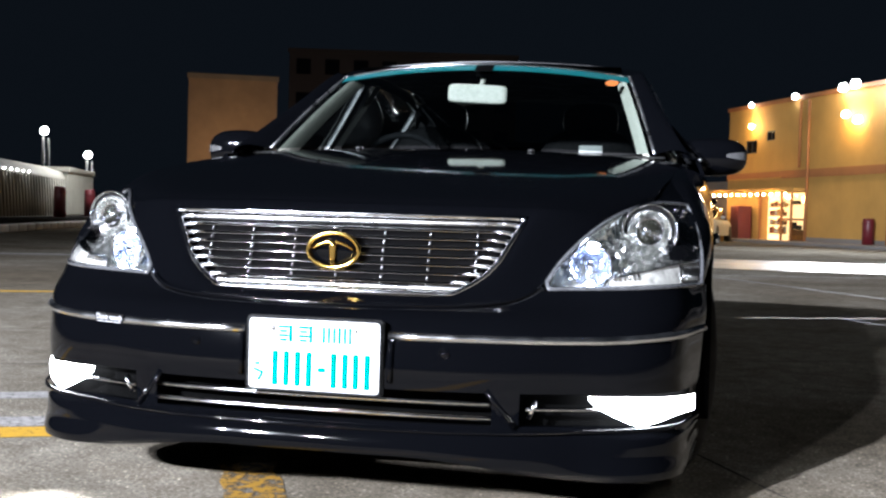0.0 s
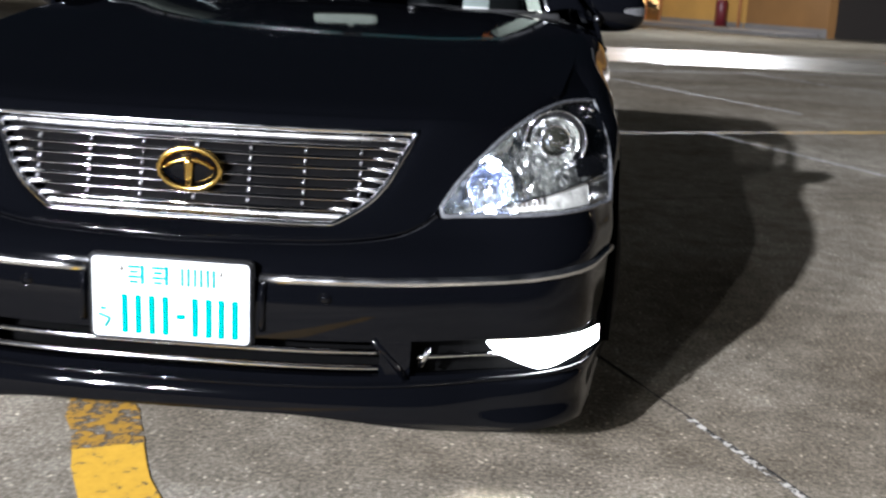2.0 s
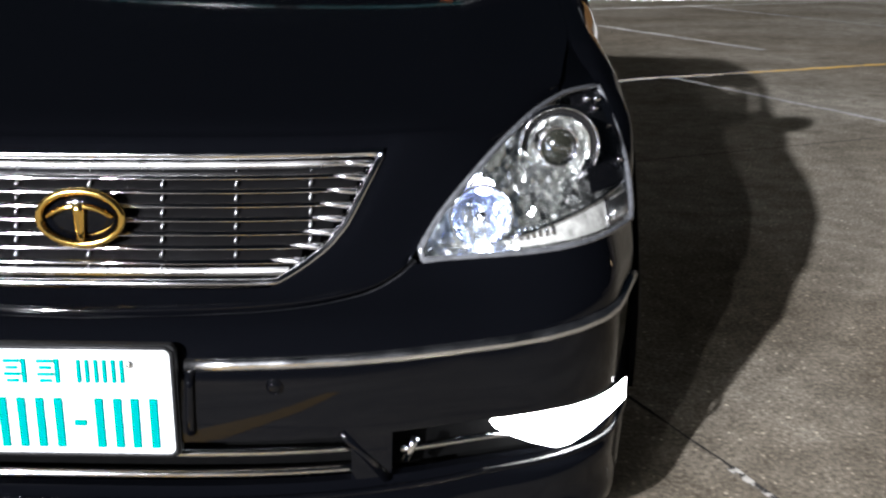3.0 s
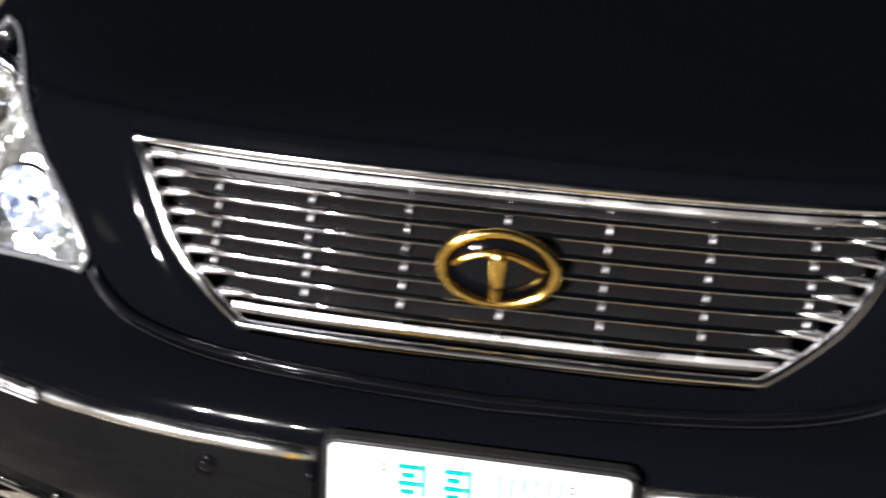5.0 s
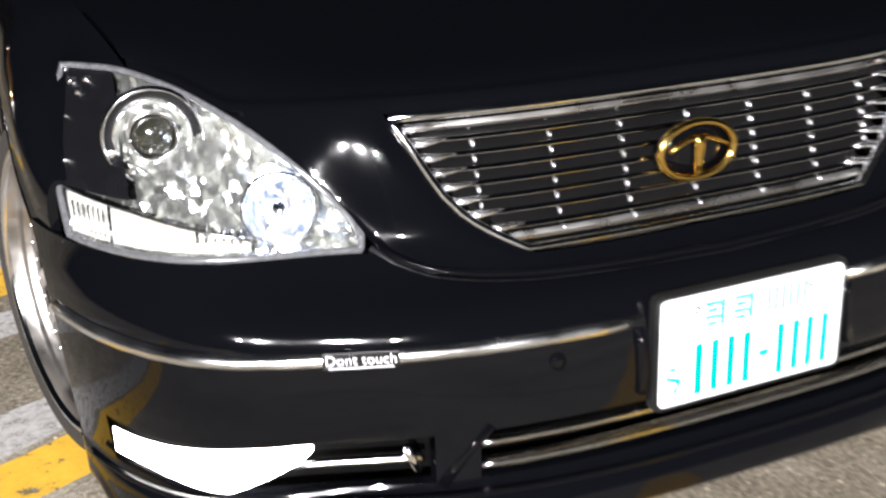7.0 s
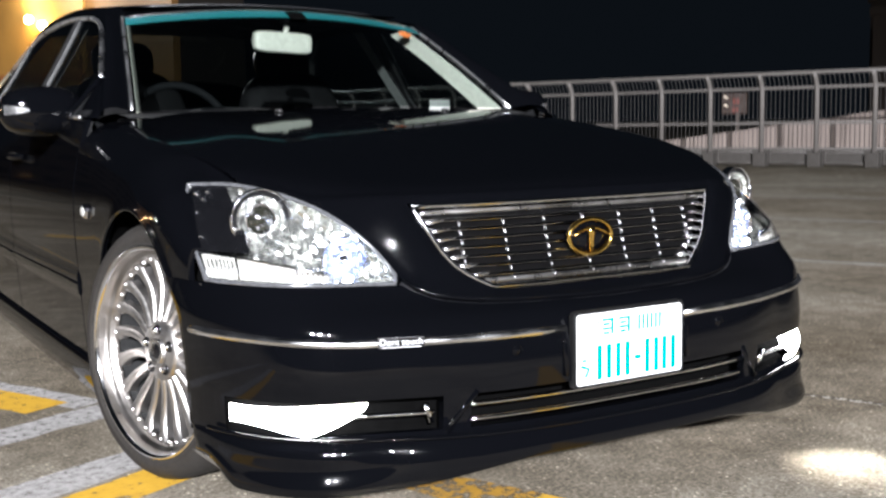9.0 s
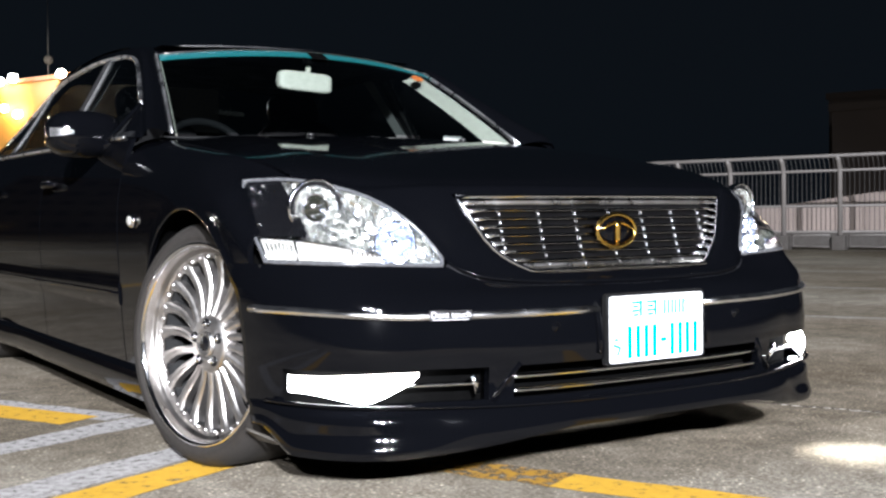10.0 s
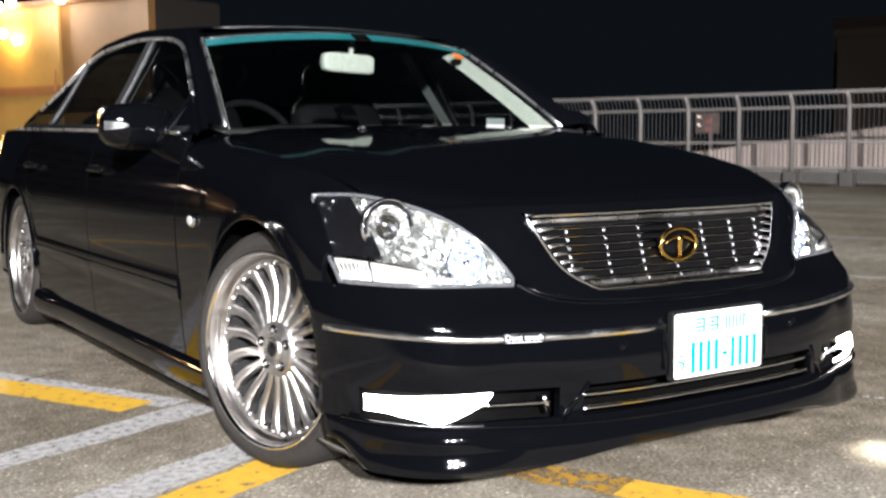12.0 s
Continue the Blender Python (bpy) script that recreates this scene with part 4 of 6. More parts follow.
        fog = part("fog_lamp", grid(lambda u, v: (sx * u, front(u, 0.275) + 0.006 - 0.012 * math.sin(math.pi * v) * math.sin(math.pi * min(1, max(0, (u - 0.615) / 0.235))), fog_lo(u) + (0.3075 - 0.006 * ss((u - 0.7) / 0.15) - fog_lo(u)) * v), [0.615, 0.62, 0.63, 0.645, 0.66, 0.68, 0.70, 0.72, 0.74, 0.76, 0.78, 0.80, 0.82, 0.835, 0.848], steps(0, 1, 6), flip=sx < 0), FOGGLOW, b, "glaring white fog lamp")
        part("fog_bar", tube([(sx * x, front(x, 0.28) + 0.012, 0.278) for x in steps(0.478, 0.64, 8)], 0.007, 8, flat=0.7), CHROME, fog)
        part("fog_fin", tube([(sx * 0.500, front(0.50, 0.30) + 0.006, 0.300), (sx * 0.492, front(0.49, 0.28) + 0.006, 0.276), (sx * 0.484, front(0.48, 0.26) + 0.01, 0.258)], 0.006, 8, up=(0, 1, 0)), CHROME, fog)


def build_lip_ends():
    """The lip's liner shows as a tapering blade where the bumper is cut up towards the wheel."""
    for sx in (-1, 1):
        def blade(u, v):
            y = 0.315 + 0.225 * u
            return (sx * (0.842 + 0.018 * u - 0.045 * u * v), y + 0.02 * u * v, 0.133 + 0.010 * u - 0.036 * u * v)
        part("lip_end", rim(grid(blade, steps(0.02, 1, 8), steps(0, 1, 3), flip=sx > 0), 0.006), LINER, CAR, "grey inner liner of the front lip")


# ---- number plate ----
def build_plate():
    W, H = 0.31, 0.16
    def rounded(w, h, r, y0, y1):
        bm = bmesh.new()
        ring = [(sx * (w / 2 - r) + r * math.cos(q + k * math.pi / 12), sz * (h / 2 - r) + r * math.sin(q + k * math.pi / 12))
                for sx, sz, q in ((1, 1, 0), (-1, 1, math.pi / 2), (-1, -1, math.pi), (1, -1, 1.5 * math.pi)) for k in range(7)]
        near = [bm.verts.new((x, y0, 0.382 + z)) for x, z in ring]
        far = [bm.verts.new((x, y1, 0.382 + z)) for x, z in ring]
        bm.faces.new(near), bm.faces.new(far[::-1])
        for i in range(len(ring)):
            j = (i + 1) % len(ring)
            bm.faces.new((near[i], far[i], far[j], near[j]))
        bmesh.ops.recalc_face_normals(bm, faces=bm.faces)
        return bm
    holder = part("number_plate", rounded(W + 0.016, H + 0.014, 0.012, 0.003, 0.016), PLATEFRAME, CAR, "white number plate in a thin black frame", smooth=False)
    part("plate_sheet", rounded(W, H, 0.009, -0.0005, 0.0028), PLATEWHITE, holder, smooth=False)
    lip = [(sx * (W / 2 + 0.003), 0.001, 0.382 + sz * (H / 2 + 0.003)) for sx, sz in ((-1, 1), (1, 1), (1, -1), (-1, -1))]
    part("plate_frame_edge", tube([tuple(Vector(lip[i]).lerp(Vector(lip[(i + 1) % 4]), k)) for i in range(4) for k in (0.03, 0.3, 0.7, 0.97)], 0.0035, 6, closed=True, up=(0, 1, 0)), PLATEFRAME, holder)
    part("holder_bracket", block((0.20, 0.05, 0.10), (0, 0.038, 0.38), 0.006), PLASTIC, holder)
    y = -0.0022

    def bar(x, z, w, h, slant=0.0):
        part("plate_mark", block((w, 0.0016, h), (0, 0, 0), 0.0006, m=Matrix.Translation((x, y, z)) @ pose(0, 0, 0, 0, slant, 0)), PLATETEAL, holder, smooth=False)
    z1, z2 = 0.430, 0.350
    for x in (-0.066, -0.018):                       # two small blocks in the upper row
        for k in range(4):
            bar(x - 0.006, z1 - 0.015 + k * 0.010, 0.024 if k % 2 else 0.018, 0.0058)
        bar(x + 0.011, z1, 0.007, 0.038)
    for x in (0.030, 0.055, 0.080):
        bar(x - 0.006, z1, 0.006, 0.036), bar(x + 0.006, z1, 0.006, 0.036)
    bar(-0.132, z2 - 0.008, 0.026, 0.006, 20), bar(-0.127, z2 - 0.022, 0.006, 0.018, 30), bar(-0.134, z2 + 0.008, 0.012, 0.006)
    for x in (-0.078, -0.024, 0.062, 0.114):         # four large figures as bars
        bar(x - 0.0135, z2, 0.0125, 0.078), bar(x + 0.0135, z2, 0.0125, 0.078)
    bar(0.020, z2, 0.018, 0.010)
    for sx in (-1, 1):
        part("plate_bolt", moved(lathe([(0, -0.006), (0.005, -0.005), (0.0065, 0.0)], 12, "y"), Matrix.Translation((sx * 0.098, 0, 0.441))), SATIN, holder)


# ---- bonnet with the nose round the grille ----
def build_hood():
    vs_in = steps(0, 0.6, 18)
    vs_out = [0.6 + 0.4 * k for k in (0.03, 0.06, 0.09, 0.12, 0.16, 0.20, 0.25, 0.31, 0.38, 0.46, 0.55, 0.64, 0.73, 0.82, 0.91, 1.0)]
    vs = [-v for v in vs_out[::-1] + vs_in[:0:-1]] + vs_in + vs_out

    def collar(x, z, along=0.0):
        """The raised collar round the grille: a slope out of the opening, a crest, and a hollow beyond."""
        d = math.hypot(max(0.0, x - grille_half(min(max(z, GRILLE_LO), GRILLE_HI))), max(0.0, z - GRILLE_HI, GRILLE_LO - z) + along)
        c = 0.0085 * ss(d / 0.024) * (1 - ss((d - 0.024) / 0.15)) * (0.3 + 0.7 * ss((z - 0.50) / 0.06))
        k = min(1.0, max(0.0, (z - GRILLE_HI) / 0.016))
        return -c * (1 - 0.5 * k), 0.6 * c * k
    nose = [0.0, 0.5, 1.0, 1.02, 1.06, 1.12, 1.2, 1.32, 1.5, 1.75, 2.0, 2.3, 2.6]
    run = [0, 0.012, 0.028, 0.05, 0.08, 0.12, 0.17, 0.24, 0.32, 0.42, 0.54, 0.66, 0.78, 0.88, 0.95, 1.0]
    rows = [("n", t) for t in nose] + [("t", p) for p in run]

    def f(v, r):
        kind, t = rows[r]
        a, s = abs(v), (1 if v >= 0 else -1)
        if kind == "n":
            # rows: 0-1 below the grille, 1-2 beside it, 2-2.6 above it
            def z_of(x):
                lo = hood_low(x)
                zs = (lo, max(lo + 0.0005, GRILLE_LO), max(lo + 0.001, GRILLE_HI), max(lo + 0.012, 0.728))
                k = min(int(t), 2) if t < 2 else 2
                fr = t - k if t < 2 else (t - 2) / 0.6
                return zs[k] + (zs[k + 1] - zs[k]) * min(fr, 1.0)
            zg = GRILLE_LO + (GRILLE_HI - GRILLE_LO) * min(max(t - 1, 0), 1)
            xg = grille_half(zg)
            xe = 0.735
            x = a / 0.6 * xg if a <= 0.6 else xg + (a - 0.6) / 0.4 * (xe - xg)
            z = z_of(x)
            if a <= 0.6:
                z = {0: hood_low(x)}.get(t, z)
            cy, cz = collar(x, z)
            return (s * x, front(x, z) - 0.004 * math.sin(math.pi * min(a / 0.6, 1)) + cy, z + cz)
        xg, xe = grille_half(GRILLE_HI), None
        x0 = a / 0.6 * xg if a <= 0.6 else xg + (a - 0.6) / 0.4 * (0.735 - xg)
        z0 = max(hood_low(x0) + 0.012, 0.728)
        y0 = front(x0, z0)
        yc = 1.475 - 0.06 * (1 - (x0 / 0.735) ** 2)
        y = y0 + (yc - y0) * t
        x = x0 / 0.735 * hood_edge(y) if a > 0.999 else x0 * (1 + (hood_edge(y) / 0.735 - 1) * (x0 / 0.735) * t ** 0.5)
        crease = 0.004 * math.exp(-((x - 0.60 + 0.05 * y) / 0.09) ** 2) * min(1, t * 4)
        z = hood_z(x, y) + crease - (hood_z(x0, y0) - z0) * math.exp(-(y - y0) / 0.045)
        cy, cz = collar(x, min(z, 0.728), y - y0) if y - y0 < 0.2 else (0, 0)
        return (s * x, y + cy, z + cz)
    hole = lambda v, r: abs(v) < 0.6 and 2 < r < 10
    part("bonnet", rim(grid(f, vs, list(range(len(rows))), hole), 0.012), PAINT, CAR, "glossy black bonnet")
    edge = []
    for x in steps(-0.488, 0.488, 60):
        z = hood_low(abs(x)) + 0.004
        edge.append((x, front(abs(x), z) + collar(abs(x), z)[0] - 0.004, z))
    part("bonnet_edge", tube(edge, 0.0055, 10), PAINT, CAR)
    for sx in (-1, 1):
        part("washer_nozzle", blob((0.012, 0.016, 0.006), (sx * 0.30, 1.30, hood_z(0.3, 1.30) + 0.004), 2.4, 10, 6), PLASTIC, CAR)


# ---- grille ----
def build_grille():
    gy = lambda x, z: front(x, z) + 0.006
    lo, hi = GRILLE_LO + 0.008, GRILLE_HI - 0.006
    side = [GRILLE_LO + 0.006 + (hi - 0.010 - GRILLE_LO - 0.006) * k for k in (0.0, 0.02, 0.05, 0.09, 0.15, 0.22, 0.3, 0.45, 0.6, 0.8, 1.0)]
    bot = grille_half(side[0]) - 0.004
    pts = [(x, gy(x, lo) - 0.006, lo - 0.003) for x in steps(-bot + 0.012, bot - 0.012, 16)]
    pts += [(grille_half(z) - 0.004, gy(grille_half(z), z) - 0.006, z) for z in side]
    pts += [(x, gy(x, hi) - 0.006, hi) for x in steps(grille_half(hi) - 0.004, -grille_half(hi) + 0.004, 24)]
    pts += [(-grille_half(z) + 0.004, gy(grille_half(z), z) - 0.006, z) for z in side[::-1]]
    g = part("grille", tube(pts, 0.0065, 10, closed=True, up=(0, 1, 0)), CHROME, CAR, "chrome radiator grille with thin bars")
    # black sheet in place of the shaded depth behind the bars
    part("grille_shade_sheet", grid(lambda u, v: (u * grille_half(v), gy(u * grille_half(v), v) + 0.05, v), steps(-1, 1, 14), steps(GRILLE_LO - 0.01, GRILLE_HI + 0.01, 4)), DARK, g)
    side_n = 7
    for k in range(side_n):
        z = lo + 0.022 + (hi - 0.034 - lo - 0.022) * k / (side_n - 1)
        w = grille_half(z) - 0.012
        sec = [(-0.0040, 0.0008), (-0.0036, -0.0022), (-0.0024, -0.0040)]
        for tilt in (12, 17, 21, 25, 32):
            sec.append((sec[-1][0] + 0.0011, sec[-1][1] + 0.0011 * math.tan(math.radians(tilt))))
        sec += [(0.0040, -0.0002), (0.0024, 0.020), (-0.0024, 0.020)]
        ns = len(sec)
        us = steps(-1, -0.92, 6)[:-1] + steps(-0.92, 0.92, 26) + steps(0.92, 1, 6)[1:]
        hook = lambda u: 0.009 * max(0.0, (abs(u) * w - w + 0.036) / 0.036) ** 2
        bm = grid(lambda u, v: (u * w, gy(u * w, z) + 0.004 + hook(u) + sec[v % ns][1], z + sec[v % ns][0]), us, list(range(ns + 1)))
        bmesh.ops.recalc_face_normals(bm, faces=bm.faces)
        gb = part("grille_bar", bm, SLAT, g)
        wf = w - 0.004
        part("bar_face", grid(lambda u, v: (u * wf, gy(u * wf, z) + 0.003 + hook(u) + 0.020 * v, z + 0.0037 + 0.0120 * v), us, [0, 0.5, 1]), SLATFACE, gb)
    zb = lo + 0.009
    wb = grille_half(zb) - 0.010
    part("grille_bottom_bar", grid(lambda u, v: (u * wb, gy(u * wb, zb) + 0.002 + 0.004 * abs(v), zb + v * 0.006), steps(-1, 1, 28), steps(-1, 1, 4)), SATIN, g)
    zt = hi - 0.0165
    w = grille_half(zt) - 0.016
    part("grille_top_bar", grid(lambda u, v: (u * w, gy(u * w, zt) - 0.001 + 0.004 * abs(v), zt + v * 0.0055), steps(-1, 1, 28), steps(-1, 1, 4)), SATIN, g)
    for k in range(-3, 4):
        x = k * 0.112
        zs = [z for z in steps(lo + 0.006, hi - 0.006, 8) if grille_half(z) > abs(x) + 0.012]
        part("grille_rib", tube([(x, gy(x, z) + 0.010, z) for z in zs], 0.0026, 4, up=(0, 1, 0)), SMOKE, g)
        for j in range(7):
            z = lo + 0.022 + (hi - 0.034 - lo - 0.022) * j / 6 - 0.010
            if grille_half(z) > abs(x) + 0.02:
                part("grille_clip", block((0.0042, 0.006, 0.0085), (0, 0, 0), 0.0015, 1, Matrix.Translation((x, gy(x, z) + 0.004, z)) @ pose(0, 0, 0, -20, 12, -10)), CLIP, g)
    for sx in (-1, 1):   # stepped chrome ends of the bars
        for k in range(8):
            z = lo + 0.022 + (hi - lo - 0.040) * k / 7
            x = grille_half(z) - 0.010
            part("grille_cap", tube([(sx * (x - d), gy(x - d, z) + 0.001, z + 0.10 * d) for d in (0.0, 0.012, 0.03, 0.048)], [0.0075, 0.0075, 0.0055, 0.001], 8, flat=0.8), CAP, g)
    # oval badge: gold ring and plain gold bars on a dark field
    cy, cz, A, B = front(0, 0.621) - 0.016, 0.621, 0.063, 0.041
    ring = [(A * math.cos(a), cy + 0.002, cz + B * math.sin(a)) for a in steps(0, math.tau, 40)[:-1]]
    em = part("badge", tube(ring, 0.0062, 10, closed=True, up=(0, 1, 0)), GOLD, g, "oval gold badge")
    em.location += Vector((-0.005, 0, -0.003))
    part("badge_field", moved(lathe([(0.0, -0.002), (0.5, -0.001), (0.98, 0.004), (1.0, 0.014)], 32, "y"), Matrix.Translation((0, cy + 0.004, cz)) @ Matrix.Diagonal((A, 1, B, 1))), PAINT, em)
    part("badge_bar", tube([(x, cy - 0.002, cz + 0.020 - 7 * x * x) for x in steps(-0.050, 0.050, 10)], [0.004, 0.0045, 0.005, 0.0055, 0.006, 0.006, 0.006, 0.0055, 0.005, 0.0045, 0.004], 8, flat=0.8), GOLD, em)
    part("badge_bar", tube([(0, cy - 0.003, cz + z) for z in (0.024, 0.010, -0.015, -0.036)], [0.011, 0.0095, 0.0075, 0.006], 8, up=(0, 1, 0), flat=0.7), GOLD, em)


# ---- headlights ----
def build_headlight(sx):
    def edge(u, v):
        """u from the inner tip to the outer end, v from the lower to the upper edge."""
        xl, xt = 0.508 + (0.857 - 0.508) * u, 0.503 + (0.816 - 0.503) * u
        zl, zt = lens_low(xl), lens_top(xt)
        end = 0.016 * math.sin(math.pi * v) * (u ** 8)
        return xl + (xt - xl) * v + end, zl + (zt - zl) * v

    def skin(u, v, inset=0.0, back=0.0):
        u2, v2 = inset + u * (1 - 2 * inset), inset * 1.5 + v * (1 - 3 * inset)
        x, z = edge(u2, v2)
        bulge = 0.012 * math.sin(math.pi * u) ** 0.5 * math.sin(math.pi * v) ** 0.5 if 0 < u < 1 and 0 < v < 1 else 0
        return (sx * x, front(x, z) - 0.002 - bulge + back, z)
    us, vs = steps(0, 1, 22), steps(0, 1, 12)
    lens = part("headlight", rim(grid(lambda u, v: skin(u, v), us, vs, flip=sx < 0), 0.008), CLEAR, CAR, "clear headlight with chrome projector inside")
    lens.visible_shadow = False
    part("lens_seal", tube([skin(u, 0) for u in us] + [skin(1, v) for v in vs[1:]] + [skin(u, 1) for u in us[::-1][1:]] + [skin(0, v) for v in vs[::-1][1:-1]], 0.0055, 6, closed=True, up=(0, 1, 0)), LENSRIM, lens)
    # bowl behind the lens
    def bowl(u, v):
        x, y, z = skin(u, v)
        d = 0.085 * (math.sin(math.pi * min(max(u, 0), 1)) * math.sin(math.pi * min(max(v, 0), 1))) ** 0.4 if 0 < u < 1 and 0 < v < 1 else 0.004
        return (x, y + 0.006 + d, z)
    part("headlight_bowl", grid(bowl, us, vs, flip=sx < 0), FACET, lens)
    # dark outer corner
    part("corner_bezel", grid(lambda u, v: (lambda p: (p[0], p[1] + 0.011, p[2]))(skin(0.80 + 0.196 * u, 0.30 + 0.695 * v)), steps(0, 1, 6), steps(0, 1, 6), flip=sx < 0), SMOKE, lens)
    # chrome beads added to give the glints in the lens's outer corner
    for u, v, r in ((0.955, 0.90, 0.006), (0.93, 0.84, 0.004), (0.90, 0.92, 0.005), (0.968, 0.70, 0.003), (0.972, 0.45, 0.004)):
        p = Vector(skin(u, v))
        part("glint_bead", blob((r * 1.4, r, r), p + Vector((0, 0.006, 0)), 3, 8, 6), CHROME, lens)
    # projector
    c = Vector((sx * 0.728, 0.398, 0.682))
    m = Matrix.Translation(c) @ pose(0, 0, 0, 0, 0, sx * 8)
    pr = part("projector", moved(lathe([(0.034, 0.016), (0.040, 0.012), (0.046, 0.002), (0.050, -0.010), (0.0520, -0.011), (0.054, -0.008), (0.054, 0.05)], 40, "y"), m), FACET, lens)
    part("projector_lens", moved(lathe([(0.0, -0.016), (0.012, -0.0145), (0.022, -0.009), (0.030, 0.0), (0.034, 0.014)], 28, "y"), m), chrome_lens(), lens)
    part("projector_collar", moved(lathe([(0.030, -0.002), (0.033, -0.007), (0.036, -0.002), (0.036, 0.014)], 36, "y"), m), CHROME, lens)
    part("projector_gap", moved(lathe([(0.054, -0.004), (0.059, -0.003), (0.064, -0.005)], 40, "y"), m), SMOKE, lens)
    part("projector_ring", moved(lathe([(0.0635, 0.0), (0.0655, -0.010), (0.068, -0.012), (0.0705, -0.004), (0.069, 0.014), (0.063, 0.014)], 40, "y"), m), CHROME, lens)
    for a in (-50, -130, 200):
        ca, sa = math.cos(radians(a)), math.sin(radians(a))
        part("projector_strut", moved(block((0.016, 0.010, 0.014), (0.060 * ca, 0.0, 0.060 * sa), 0.003), m), CAP, lens)
    # inner reflector with its bulb and the blue position lamp
    c2 = Vector((sx * 0.592, front(0.592, 0.598) + 0.045, 0.598))
    m2 = Matrix.Translation(c2) @ pose(0, 0, 0, 0, 0, sx * 14)
    part("inner_reflector", moved(lathe([(0.008, 0.028), (0.022, 0.018), (0.036, 0.0), (0.046, -0.022), (0.049, -0.026), (0.050, -0.02)], 36, "y"), m2), FACETBLUE, lens)
    part("reflector_ring", moved(lathe([(0.0475, -0.024), (0.0490, -0.031), (0.0515, -0.031), (0.0525, -0.022)], 40, "y"), m2), CHROME, lens)
    part("bulb_shield", moved(lathe([(0.0, -0.030), (0.009, -0.027), (0.011, -0.018), (0.010, 0.02)], 20, "y"), m2), CHROME, lens)
    part("position_lamp", blob((0.016, 0.009, 0.013), (sx * 0.602, front(0.60, 0.645) + 0.018, 0.641), 2.2, 12, 8), LEDGLOW, lens, "small blue-white position lamp")
    part("position_lamp", blob((0.011, 0.007, 0.007), (sx * 0.600, front(0.60, 0.556) + 0.016, 0.557), 2.2, 10, 6), LEDGLOW, lens)
    # indicator strip along the lower edge
    part("indicator", grid(lambda u, v: (lambda p: (p[0], p[1] + 0.016, p[2]))(skin(0.40 + 0.595 * u, 0.03 + (0.10 + 0.16 * u) * v)), steps(0, 1, 12), steps(0, 1, 4), flip=sx < 0), RIBBED, lens, "pale ribbed indicator")
    part("indicator_edge", tube([(lambda p: (p[0], p[1] + 0.012, p[2]))(skin(0.40 + 0.595 * u, 0.03 + (0.10 + 0.16 * u))) for u in steps(0, 1, 12)], 0.0035, 6), CHROME, lens)
    for k in range(7):
        part("indicator_flute", tube([(lambda p: (p[0], p[1] + 0.012, p[2]))(skin(0.885 + 0.014 * k, v)) for v in (0.06, 0.14, 0.22)], 0.0018, 5, up=(0, 1, 0)), CAP, lens)
    for k in range(8):
        u = (0.44 + 0.03 * k) if k < 6 else (0.865, 0.985)[k - 6]
        part("indicator_rib", tube([(lambda p: (p[0], p[1] + 0.012, p[2]))(skin(u, v)) for v in ((0.10, 0.20) if k < 6 else (0.03, 0.12, 0.03 + 0.10 + 0.16 * (u - 0.4) / 0.595))], 0.0028, 5, up=(0, 1, 0)), CHROME, lens)


LENSGLASS = []


def chrome_lens():
    """Solid glass of the projector."""
    if not LENSGLASS:
        m, n, l, b = node_material("projector_glass")
        b.inputs["Base Color"].default_value = (0.008, 0.008, 0.006, 1)
        b.inputs["Roughness"].default_value, b.inputs["Metallic"].default_value = 0.12, 0.0
        b.inputs["Coat Weight"].default_value = 1.0
        LENSGLASS.append(m)
    return LENSGLASS[0]


# ---- wings, doors, sills, rear ----
def arch(y, cy, r=0.362):
    d = abs(y - cy)
    return WHEEL_Z + math.sqrt(r * r - d * d) if d < r else 0.0


